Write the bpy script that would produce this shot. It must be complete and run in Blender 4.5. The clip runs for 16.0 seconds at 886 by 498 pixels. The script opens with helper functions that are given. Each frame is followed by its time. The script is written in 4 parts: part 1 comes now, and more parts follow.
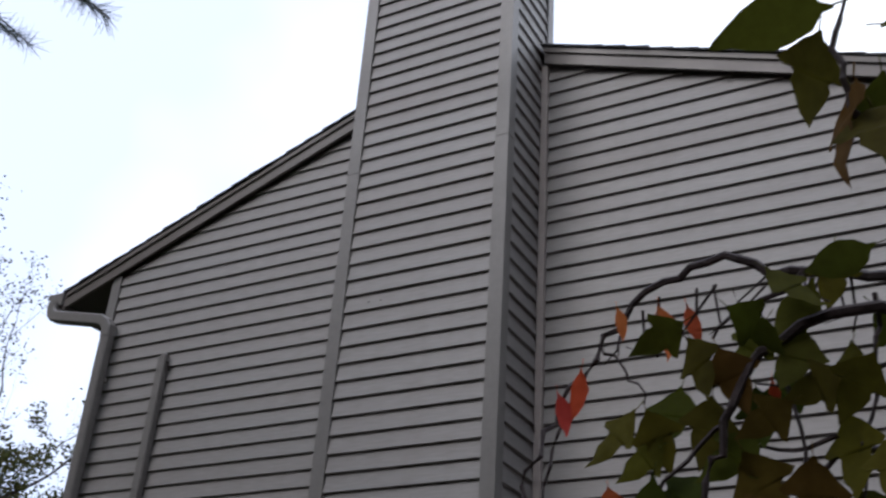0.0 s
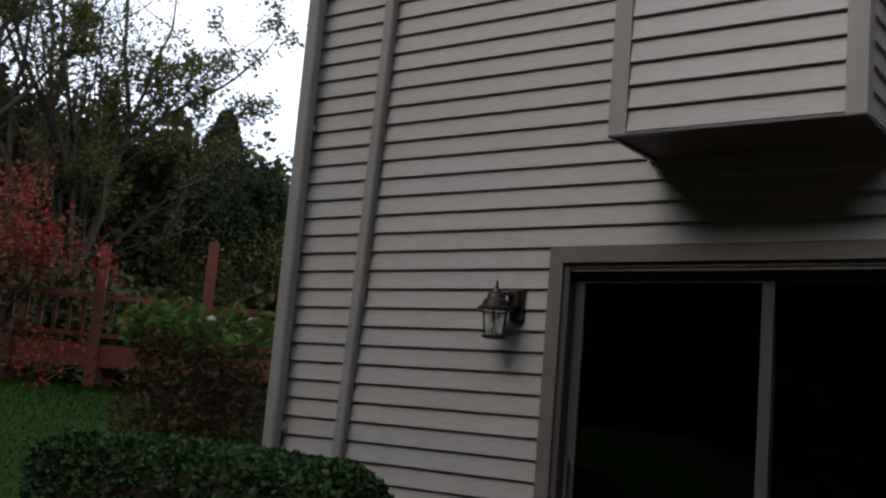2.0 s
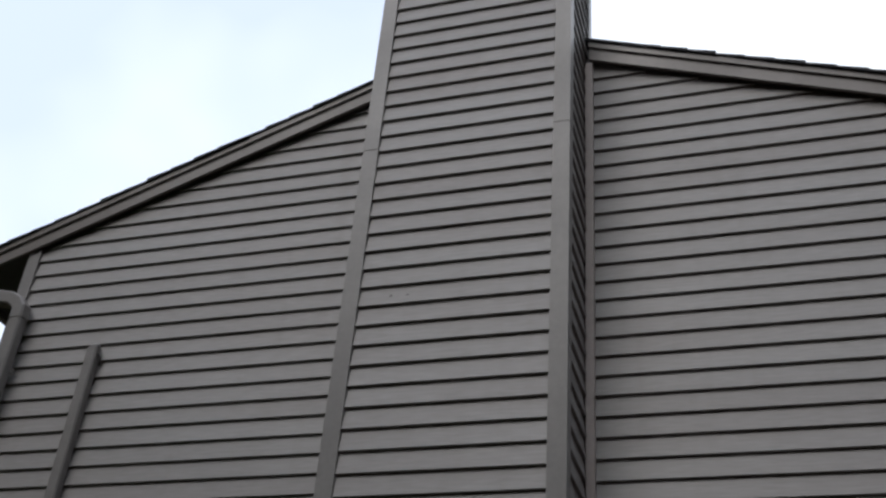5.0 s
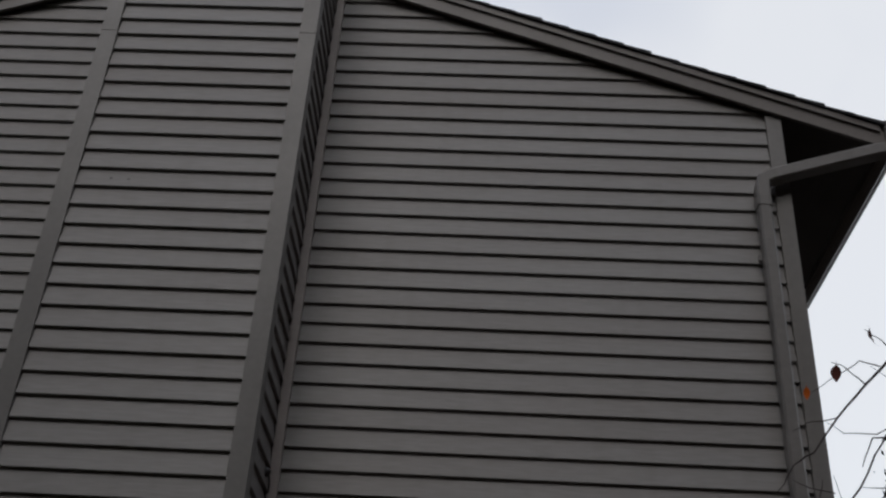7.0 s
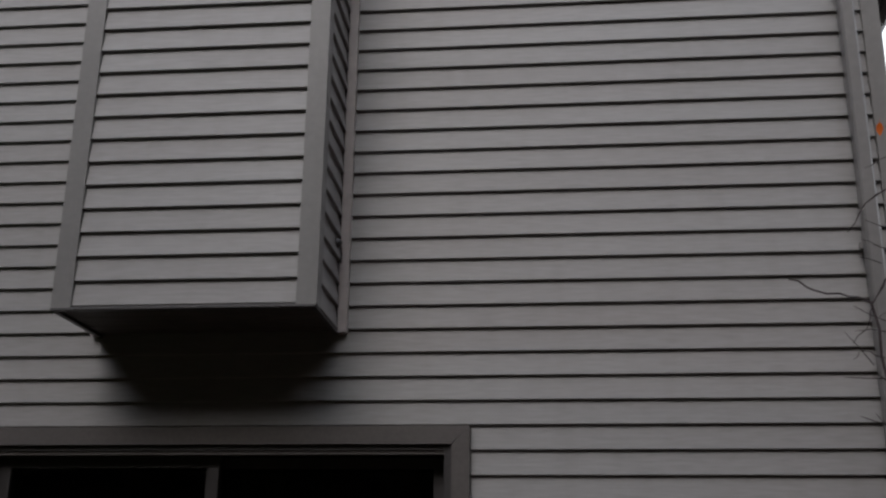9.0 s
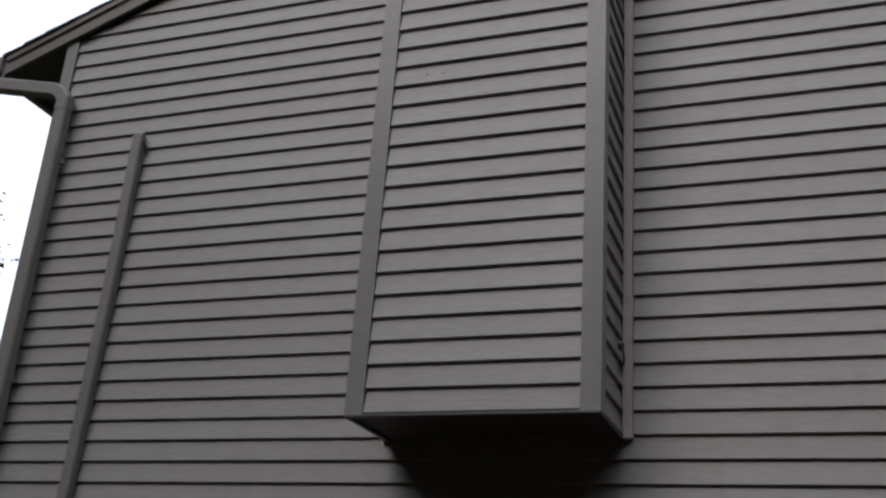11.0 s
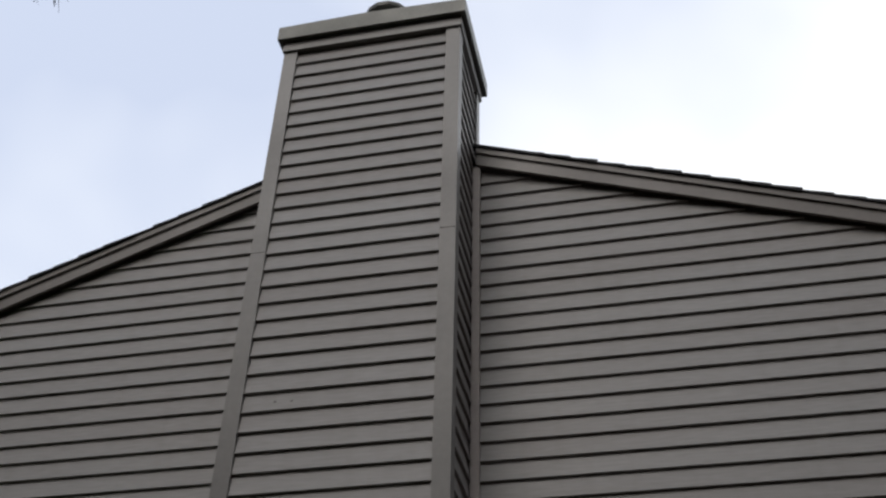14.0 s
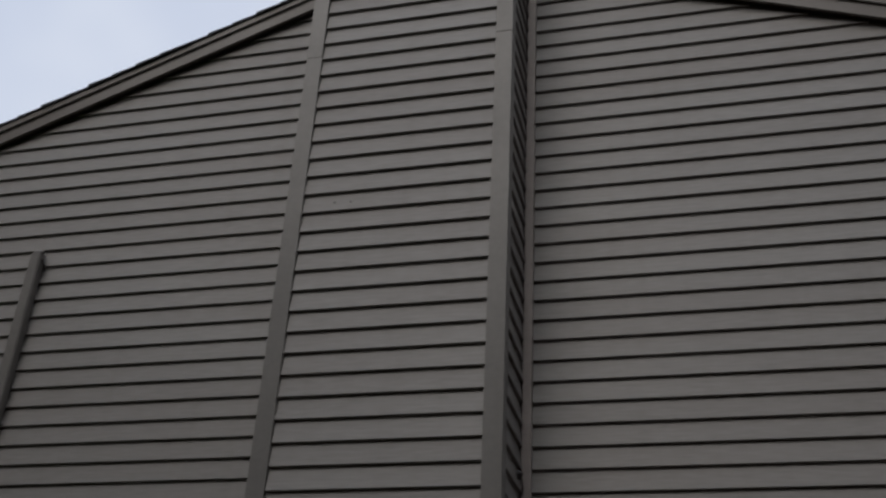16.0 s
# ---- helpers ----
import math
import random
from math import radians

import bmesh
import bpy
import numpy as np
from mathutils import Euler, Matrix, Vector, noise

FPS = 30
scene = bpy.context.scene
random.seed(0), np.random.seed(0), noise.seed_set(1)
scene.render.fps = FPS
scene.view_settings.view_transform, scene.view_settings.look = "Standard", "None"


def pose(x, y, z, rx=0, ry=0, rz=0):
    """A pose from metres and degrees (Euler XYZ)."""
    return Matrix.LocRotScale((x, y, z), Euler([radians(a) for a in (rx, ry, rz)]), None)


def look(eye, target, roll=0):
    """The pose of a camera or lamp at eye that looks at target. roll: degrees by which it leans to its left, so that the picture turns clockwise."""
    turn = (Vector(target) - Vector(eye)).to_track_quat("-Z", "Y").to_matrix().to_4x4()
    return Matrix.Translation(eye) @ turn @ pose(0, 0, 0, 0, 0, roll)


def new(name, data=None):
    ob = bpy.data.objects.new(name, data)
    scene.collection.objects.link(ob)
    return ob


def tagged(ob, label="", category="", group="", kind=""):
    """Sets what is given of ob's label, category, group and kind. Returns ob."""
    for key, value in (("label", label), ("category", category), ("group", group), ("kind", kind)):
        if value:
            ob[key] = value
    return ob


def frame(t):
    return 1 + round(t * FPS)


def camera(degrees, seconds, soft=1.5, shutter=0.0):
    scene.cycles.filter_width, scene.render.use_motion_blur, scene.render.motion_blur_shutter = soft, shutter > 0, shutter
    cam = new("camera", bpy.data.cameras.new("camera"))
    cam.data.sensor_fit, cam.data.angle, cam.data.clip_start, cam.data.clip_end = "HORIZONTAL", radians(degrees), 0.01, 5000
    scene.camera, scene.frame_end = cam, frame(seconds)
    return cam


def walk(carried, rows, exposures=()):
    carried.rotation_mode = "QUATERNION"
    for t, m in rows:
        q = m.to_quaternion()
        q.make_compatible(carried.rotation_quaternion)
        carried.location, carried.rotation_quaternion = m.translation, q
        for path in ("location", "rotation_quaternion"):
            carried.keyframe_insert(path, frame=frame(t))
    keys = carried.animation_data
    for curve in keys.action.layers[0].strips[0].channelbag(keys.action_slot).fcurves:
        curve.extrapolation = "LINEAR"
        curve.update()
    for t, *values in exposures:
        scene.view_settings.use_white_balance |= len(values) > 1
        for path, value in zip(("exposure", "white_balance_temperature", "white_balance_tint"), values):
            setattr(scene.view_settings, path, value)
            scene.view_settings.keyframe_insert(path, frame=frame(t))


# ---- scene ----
cam = camera(44.61, 16.0, soft=2.4, shutter=0.1)
PATH = [
    (0, (2.2025, -4.9108, 1.5781), (0.8850, -2.6354, 3.0227), 4.016),
    (0.5, (1.9725, -4.7128, 1.5506), (0.2809, -2.5662, 2.7877), 5.087),
    (1, (1.7206, -4.4657, 1.4500), (-0.0814, -2.2523, 2.3739), 5.306),
    (1.5, (1.4048, -4.4544, 1.4514), (-0.2693, -2.0876, 2.2235), 4.922),
    (2, (1.0460, -4.4557, 1.3642), (-0.7089, -2.0641, 1.8116), 4.868),
    (2.5, (0.8446, -4.2590, 1.4101), (-0.6016, -1.7255, 2.1102), -0.220),
    (3, (0.7508, -4.2892, 1.5364), (-0.6050, -1.7931, 2.5014), 5.956),
    (3.5, (0.7202, -4.3116, 1.5608), (-0.6017, -1.8947, 2.7487), 7.470),
    (4, (0.6661, -4.3853, 1.5482), (-0.4495, -1.9482, 2.8958), 7.515),
    (4.5, (0.7588, -4.3212, 1.6006), (-0.2832, -1.9195, 3.0656), 6.829),
    (5, (0.7950, -4.3825, 1.6190), (-0.0382, -2.0292, 3.2825), 4.971),
    (5.2, (0.7724, -4.4038, 1.5994), (0.0114, -2.0672, 3.3202), 4.561),
    (7.3, (0.9169, -4.3998, 1.4078), (0.8303, -1.7921, 2.8886), 3.542),
    (7.5, (0.9515, -4.4379, 1.5258), (0.8384, -1.7349, 2.8225), 3.606),
    (8, (0.9428, -4.4283, 1.4704), (0.8995, -1.6298, 2.5505), 2.732),
    (8.5, (0.9654, -4.3914, 1.4400), (0.8831, -1.5348, 2.3527), 1.128),
    (9, (0.8909, -4.3955, 1.5216), (0.5955, -1.5558, 2.4432), 0.636),
    (9.5, (0.8814, -4.4073, 1.5348), (0.1756, -1.6716, 2.5436), 2.540),
    (9.7, (0.8298, -4.4200, 1.5549), (-0.0281, -1.7072, 2.5061), 3.326),
    (11.8, (0.8545, -4.3722, 1.5937), (-0.1553, -1.8881, 2.9390), 5.222),
    (12, (0.8421, -4.3910, 1.5830), (-0.0986, -1.9176, 2.9962), 4.372),
    (12.5, (0.8833, -4.3770, 1.5942), (0.0816, -1.9168, 3.1124), 3.756),
    (13, (0.8630, -4.3837, 1.6523), (0.1774, -1.9969, 3.3355), 3.233),
    (13.5, (0.8811, -4.3926, 1.6419), (0.2617, -2.0754, 3.4438), 2.455),
    (14, (0.8831, -4.4482, 1.6839), (0.3397, -2.1615, 3.5482), 1.710),
    (14.5, (0.9355, -4.3792, 1.6110), (0.4402, -2.0933, 3.4896), 1.121),
    (15, (0.9651, -4.4265, 1.6012), (0.6884, -2.0271, 3.3806), -1.049),
    (15.5, (0.8852, -4.4405, 1.5941), (0.5569, -1.9492, 3.2328), 0.334),
    (16, (0.8310, -4.4452, 1.5422), (0.1221, -1.9274, 3.0113), 3.300),
]
EXPOSURES = [(0, 0.60, 6050, 13), (0.5, 0.28, 6300, 10), (1, 0.05, 6500, 10), (1.5, 0.32, 6500, 10), (2, 1.08, 6500, 10), (2.5, 1.58, 6400, 10), (3, 1.53, 6200, 12), (3.5, 0.87, 6050, 12), (4, 0.53, 6150, 11), (4.5, 0.4, 6200, 10), (5.2, 0.43, 6200, 10), (7.3, -0.5, 6350, 11), (7.5, -0.46, 6350, 11), (8, 0.29, 6250, 11), (8.5, 0.43, 6300, 11), (9, 0.66, 6250, 12), (9.5, 1.02, 6300, 11), (9.7, 1.02, 6300, 11), (11.8, 0.5, 6300, 13), (12.5, 0.5, 6300, 13), (13, 0.48, 6300, 13), (13.5, 0.25, 6300, 13), (14, 0.1, 6500, 10), (14.5, -0.35, 6500, 10), (15, -0.55, 6500, 10), (15.5, -0.5, 6500, 10), (16, -0.15, 6500, 10)]
SKY = 1.3
# name: seconds, eye, a point looked at, lean
walk(cam, [(t, look(e, a, r)) for t, e, a, r in PATH], exposures=EXPOSURES)

# ---- world and light: a bright overcast autumn sky ----
world = bpy.data.worlds.new("overcast_sky")
scene.world = world
world.use_nodes = True
wn, wl = world.node_tree.nodes, world.node_tree.links
wn.clear()
SUN_UP, SUN_ROUND = radians(41), radians(195)
sky = wn.new("ShaderNodeTexSky")
sky.sky_type, sky.sun_disc = "NISHITA", False
sky.sun_elevation, sky.sun_rotation, sky.dust_density, sky.air_density = SUN_UP, SUN_ROUND, 4.0, 1.6
dim = wn.new("ShaderNodeVectorMath")
dim.operation = "SCALE"
dim.inputs["Scale"].default_value = 0.10
wl.new(sky.outputs[0], dim.inputs[0])
tc = wn.new("ShaderNodeTexCoord")
cloud = wn.new("ShaderNodeTexNoise")
cloud.inputs["Scale"].default_value, cloud.inputs["Detail"].default_value = 1.5, 4.0
wl.new(tc.outputs["Generated"], cloud.inputs["Vector"])
ramp = wn.new("ShaderNodeValToRGB")
ramp.color_ramp.elements[0].position, ramp.color_ramp.elements[0].color = 0.34, (0.55, 0.605, 0.74, 1)
ramp.color_ramp.elements[1].position, ramp.color_ramp.elements[1].color = 0.62, (0.98, 0.99, 1.0, 1)
east = wn.new("ShaderNodeSeparateXYZ")
wl.new(tc.outputs["Generated"], east.inputs[0])
glow = wn.new("ShaderNodeMath")
glow.operation = "MULTIPLY_ADD"
glow.inputs[1].default_value = 0.17
wl.new(east.outputs["X"], glow.inputs[0])
wl.new(cloud.outputs["Fac"], glow.inputs[2])
wl.new(glow.outputs[0], ramp.inputs[0])
over = wn.new("ShaderNodeMix")
over.data_type = "RGBA"
over.inputs["Factor"].default_value = 0.80
wl.new(dim.outputs[0], over.inputs[6])
wl.new(ramp.outputs[0], over.inputs[7])
back = wn.new("ShaderNodeBackground")
back.inputs["Strength"].default_value = SKY
wl.new(over.outputs[2], back.inputs["Color"])
wout = wn.new("ShaderNodeOutputWorld")
wl.new(back.outputs[0], wout.inputs[0])

sun = new("sun", bpy.data.lights.new("sun", "SUN"))
sun.data.energy, sun.data.angle, sun.data.color = 0.72, radians(35), (1.0, 0.96, 0.9)
sun.matrix_basis = look((-3, -11, 12), (0, 0, 2))


# ---- materials ----
def material(name, base, rough=0.6, metal=0.0, spots=6.0, amount=0.12, grain=60.0, grain_amount=0.06, bump=0.15,
             stretch=(1, 1, 1), tint=None, each=0.0, streak=0.0):
    """A surface with broad staining, fine grain and slight relief, in metres."""
    m = bpy.data.materials.new(name)
    m.use_nodes = True
    n, l = m.node_tree.nodes, m.node_tree.links
    b = n["Principled BSDF"]
    b.inputs["Roughness"].default_value, b.inputs["Metallic"].default_value = rough, metal
    geo = n.new("ShaderNodeNewGeometry")
    mp = n.new("ShaderNodeMapping")
    mp.inputs["Scale"].default_value = stretch
    l.new(geo.outputs["Position"], mp.inputs["Vector"])
    broad, fine = n.new("ShaderNodeTexNoise"), n.new("ShaderNodeTexNoise")
    for node, size in ((broad, spots), (fine, grain)):
        node.inputs["Scale"].default_value, node.inputs["Detail"].default_value = size, 4.0
        l.new(mp.outputs[0], node.inputs["Vector"])
    def mixed(kind, fac, a, c):
        x = n.new("ShaderNodeMix")
        x.data_type, x.blend_type = "RGBA", kind
        if hasattr(fac, "links"):
            l.new(fac, x.inputs[0])
        else:
            x.inputs[0].default_value = fac
        for slot, v in ((6, a), (7, c)):
            if hasattr(v, "links"):
                l.new(v, x.inputs[slot])
            else:
                x.inputs[slot].default_value = (*v, 1)
        return x.outputs[2]
    dark = tuple(v * (1 - 2.2 * amount) for v in base) if tint is None else tint
    def contrast(src, lo, hi):
        r = n.new("ShaderNodeMapRange")
        r.inputs["From Min"].default_value, r.inputs["From Max"].default_value = lo, hi
        l.new(src, r.inputs["Value"])
        return r.outputs[0]
    col = mixed("MIX", contrast(broad.outputs["Fac"], 0.35, 0.75), base, dark)
    g = mixed("MIX", contrast(fine.outputs["Fac"], 0.3, 0.7), (1 - grain_amount * 2,) * 3, (1 + grain_amount,) * 3)
    col = mixed("MULTIPLY", 1.0, col, g)
    if streak:
        st = n.new("ShaderNodeTexNoise")
        st.inputs["Scale"].default_value, st.inputs["Detail"].default_value = 1.0, 3.0
        sm = n.new("ShaderNodeMapping")
        sm.inputs["Scale"].default_value = (9, 9, 0.7)
        l.new(geo.outputs["Position"], sm.inputs["Vector"])
        l.new(sm.outputs[0], st.inputs["Vector"])
        col = mixed("MULTIPLY", contrast(st.outputs["Fac"], 0.5, 0.8), col, (1 - streak, 1 - streak * 1.1, 1 - streak * 1.25))
    if each:
        oi = n.new("ShaderNodeObjectInfo")
        col = mixed("MULTIPLY", oi.outputs["Random"], col, (1 - each,) * 3)
    l.new(col, b.inputs["Base Color"])
    rr = contrast(fine.outputs["Fac"], 0.0, 1.0)
    r2 = n.new("ShaderNodeMapRange")
    r2.inputs["To Min"].default_value, r2.inputs["To Max"].default_value = max(rough - 0.1, 0.02), min(rough + 0.1, 1)
    l.new(broad.outputs["Fac"], r2.inputs["Value"])
    l.new(r2.outputs[0], b.inputs["Roughness"])
    bp = n.new("ShaderNodeBump")
    bp.inputs["Strength"].default_value, bp.inputs["Distance"].default_value = bump, 0.004
    l.new(fine.outputs["Fac"], bp.inputs["Height"])
    l.new(bp.outputs[0], b.inputs["Normal"])
    return m


def leafy(name, colours, rough=0.55, through_light=0.25, island=True):
    """Foliage whose leaves differ one from another."""
    m = bpy.data.materials.new(name)
    m.use_nodes = True
    n, l = m.node_tree.nodes, m.node_tree.links
    b = n["Principled BSDF"]
    b.inputs["Roughness"].default_value, b.inputs["Specular IOR Level"].default_value = rough, 0.08
    src = n.new("ShaderNodeNewGeometry").outputs["Random Per Island"] if island else n.new("ShaderNodeObjectInfo").outputs["Random"]
    r = n.new("ShaderNodeValToRGB")
    r.color_ramp.interpolation = "LINEAR"
    for i, c in enumerate(colours):
        e = r.color_ramp.elements[i] if i < 2 else r.color_ramp.elements.new(0.5)
        e.position, e.color = i / (len(colours) - 1), (*c, 1)
    for i, c in enumerate(colours):
        r.color_ramp.elements[i].position = i / (len(colours) - 1)
        r.color_ramp.elements[i].color = (*c, 1)
    l.new(src, r.inputs[0])
    veins = n.new("ShaderNodeTexNoise")
    veins.inputs["Scale"].default_value, veins.inputs["Detail"].default_value = 45.0, 3.0
    g = n.new("ShaderNodeNewGeometry")
    l.new(g.outputs["Position"], veins.inputs["Vector"])
    x = n.new("ShaderNodeMix")
    x.data_type, x.blend_type = "RGBA", "MULTIPLY"
    x.inputs[7].default_value = (0.55, 0.5, 0.4, 1)
    l.new(veins.outputs["Fac"], x.inputs[0])
    l.new(r.outputs[0], x.inputs[6])
    l.new(x.outputs[2], b.inputs["Base Color"])
    t = n.new("ShaderNodeBsdfTranslucent")
    l.new(x.outputs[2], t.inputs["Color"])
    mixsh = n.new("ShaderNodeMixShader")
    mixsh.inputs[0].default_value = through_light
    l.new(b.outputs[0], mixsh.inputs[1])
    l.new(t.outputs[0], mixsh.inputs[2])
    l.new(mixsh.outputs[0], n["Material Output"].inputs["Surface"])
    return m


SIDING = material("vinyl_siding", (0.262, 0.253, 0.249), 0.5, spots=1.1, amount=0.05, tint=(0.260, 0.242, 0.234), grain=26, grain_amount=0.055, bump=0.2,
                  stretch=(0.35, 0.35, 3.0), each=0.07, streak=0.07)
TRIM = material("vinyl_trim", (0.206, 0.197, 0.191), 0.45, spots=2.0, amount=0.06, grain=40, grain_amount=0.03, bump=0.08, streak=0.08)
INNER = material("pale_inner_trim", (0.46, 0.41, 0.385), 0.5, spots=2.0, amount=0.06, grain=40, grain_amount=0.03, bump=0.08, streak=0.08)
SPOUT = material("painted_spout", (0.206, 0.195, 0.188), 0.42, spots=3.0, amount=0.08, grain=30, grain_amount=0.04, bump=0.06, streak=0.12)
FASCIA = material("fascia_wrap", (0.16, 0.142, 0.132), 0.45, spots=2.5, amount=0.08, grain=30, grain_amount=0.03, bump=0.06)
SOFFIT = material("dark_soffit", (0.08, 0.068, 0.06), 0.6, spots=3.0, amount=0.1, bump=0.1)
# dark brown boards; some of the shade under the chase is in this colour
PANEL = material("shaded_panel", (0.085, 0.072, 0.064), 0.6, spots=5.0, amount=0.15, bump=0.1, tint=(0.14, 0.12, 0.105))
CAP = material("galvanised_cap", (0.14, 0.14, 0.125), 0.5, metal=0.3, spots=4.0, amount=0.12, bump=0.05)
SHINGLE = material("asphalt_shingle", (0.045, 0.045, 0.05), 0.95, spots=8.0, amount=0.2, grain=300, grain_amount=0.25, bump=0.5, each=0.3)
DOORTRIM = material("door_trim", (0.108, 0.095, 0.09), 0.5, spots=3.0, amount=0.08, grain=60, bump=0.1)
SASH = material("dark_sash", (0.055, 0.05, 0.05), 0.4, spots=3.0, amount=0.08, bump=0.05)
BRONZE = material("aged_bronze", (0.035, 0.027, 0.022), 0.45, metal=0.6, spots=30.0, amount=0.15, bump=0.2)
# near-black colour stands in for the darkness of the unlit room
ROOM = material("unlit_room_dark", (0.06, 0.055, 0.05), 0.8, bump=0.1)
BARK = material("dark_bark", (0.045, 0.036, 0.03), 0.9, spots=10, amount=0.2, grain=80, grain_amount=0.2, bump=0.8)
TWIG = material("twig_bark", (0.045, 0.03, 0.03), 0.8, spots=20, amount=0.2, grain=150, grain_amount=0.15, bump=0.5)
REDWOOD = material("red_stained_wood", (0.16, 0.035, 0.02), 0.6, spots=4, amount=0.15, grain=50, grain_amount=0.12, bump=0.3, each=0.25)
# ground by the house is unseen: dark red-brown chosen to dim and warm bounce light
GRASS = material("autumn_lawn", (0.038, 0.026, 0.020), 0.9, spots=0.8, amount=0.2, grain=25, grain_amount=0.25, bump=0.9, tint=(0.058, 0.036, 0.026))


def green_side(m, edge, green):
    """The mown lawn beyond the made-up brown ground by the house: green takes over past x = edge along a ragged line.
    """
    n, l = m.node_tree.nodes, m.node_tree.links
    b = n["Principled BSDF"]
    old = b.inputs["Base Color"].links[0].from_socket
    geo, cut, wob, rag = n.new("ShaderNodeNewGeometry"), n.new("ShaderNodeSeparateXYZ"), n.new("ShaderNodeTexNoise"), n.new("ShaderNodeMath")
    wob.inputs["Scale"].default_value, wob.inputs["Detail"].default_value = 1.4, 5.0
    l.new(geo.outputs["Position"], cut.inputs[0])
    l.new(geo.outputs["Position"], wob.inputs["Vector"])
    rag.operation = "MULTIPLY_ADD"
    rag.inputs[1].default_value = 1.2
    l.new(wob.outputs["Fac"], rag.inputs[0])
    l.new(cut.outputs["X"], rag.inputs[2])
    step = n.new("ShaderNodeMapRange")
    step.inputs["From Min"].default_value, step.inputs["From Max"].default_value = edge + 0.75, edge + 0.45
    l.new(rag.outputs[0], step.inputs["Value"])
    patch = n.new("ShaderNodeMix")
    patch.data_type = "RGBA"
    patch.inputs[6].default_value, patch.inputs[7].default_value = (*green, 1), (green[0] * 1.6, green[1] * 0.85, green[2] * 1.3, 1)
    l.new(wob.outputs["Fac"], patch.inputs[0])
    both = n.new("ShaderNodeMix")
    both.data_type = "RGBA"
    l.new(step.outputs[0], both.inputs[0])
    l.new(old, both.inputs[6])
    l.new(patch.outputs[2], both.inputs[7])
    l.new(both.outputs[2], b.inputs["Base Color"])


GRASS.node_tree.nodes["Principled BSDF"].inputs["Specular IOR Level"].default_value = 0.08
green_side(GRASS, -3.7, (0.012, 0.042, 0.004))


def glass_material():
    m = bpy.data.materials.new("door_glass")
    m.use_nodes = True
    b = m.node_tree.nodes["Principled BSDF"]
    b.inputs["Base Color"].default_value = (0.55, 0.57, 0.58, 1)
    b.inputs["Roughness"].default_value, b.inputs["Transmission Weight"].default_value, b.inputs["IOR"].default_value = 0.02, 1.0, 1.45
    return m


GLASS = glass_material()
def clear_material():
    m = bpy.data.materials.new("seeded_lamp_glass")
    m.use_nodes = True
    b = m.node_tree.nodes["Principled BSDF"]
    b.inputs["Base Color"].default_value = (0.8, 0.8, 0.78, 1)
    b.inputs["Roughness"].default_value, b.inputs["Transmission Weight"].default_value, b.inputs["IOR"].default_value = 0.15, 0.85, 1.3
    return m


LAMPGLASS = clear_material()


# ---- mesh helpers ----
def finish(name, bm, mat, parent=None, label="", smooth=False):
    me = bpy.data.meshes.new(name)
    bm.normal_update()
    bm.to_mesh(me)
    bm.free()
    me.materials.append(mat)
    if smooth:
        for p in me.polygons:
            p.use_smooth = True
    ob = new(name, me)
    if parent:
        ob.parent = parent
    if label:
        tagged(ob, label)
    return ob


part = finish


def thing(name, label, category, place=(0, 0, 0), group="", kind=""):
    return tagged(new(name), label, category, group, kind) if place == (0, 0, 0) else _placed(tagged(new(name), label, category, group, kind), place)


def _placed(ob, place):
    ob.location = place
    return ob


def shared(name, me, parent, m=None):
    ob = new(name, me)
    ob.parent = parent
    if m is not None:
        ob.matrix_basis = m
    return ob


def mesh_of(bm, name, mat, smooth=False):
    me = bpy.data.meshes.new(name)
    bm.normal_update()
    bm.to_mesh(me)
    bm.free()
    me.materials.append(mat)
    if smooth:
        for p in me.polygons:
            p.use_smooth = True
    return me


def add_box(bm, x0, x1, y0, y1, z0, z1, bevel=0.0):
    vs = [bm.verts.new((x, y, z)) for z in (z0, z1) for y in (y0, y1) for x in (x0, x1)]
    fs = [bm.faces.new([vs[i] for i in f]) for f in ((0, 2, 3, 1), (4, 5, 7, 6), (0, 1, 5, 4), (2, 6, 7, 3), (0, 4, 6, 2), (1, 3, 7, 5))]
    if bevel:
        es = list({e for f in fs for e in f.edges})
        bmesh.ops.bevel(bm, geom=es, offset=bevel, segments=2, affect="EDGES", profile=0.6)
    return vs


def box(x0, x1, y0, y1, z0, z1, bevel=0.0):
    bm = bmesh.new()
    add_box(bm, x0, x1, y0, y1, z0, z1, bevel)
    return bm


def prism(profile, axis_from, axis_to, axis):
    """A closed profile of (a, b) pairs drawn out along an axis: x takes (y, z), y takes (x, z), z takes (x, y)."""
    bm = bmesh.new()
    def at(p, v):
        return {"x": (v, p[0], p[1]), "y": (p[0], v, p[1]), "z": (p[0], p[1], v)}[axis]
    a = [bm.verts.new(at(p, axis_from)) for p in profile]
    b = [bm.verts.new(at(p, axis_to)) for p in profile]
    n = len(profile)
    for i in range(n):
        bm.faces.new((a[i], a[(i + 1) % n], b[(i + 1) % n], b[i]))
    bm.faces.new(a[::-1])
    bm.faces.new(b)
    bmesh.ops.recalc_face_normals(bm, faces=bm.faces)
    return bm


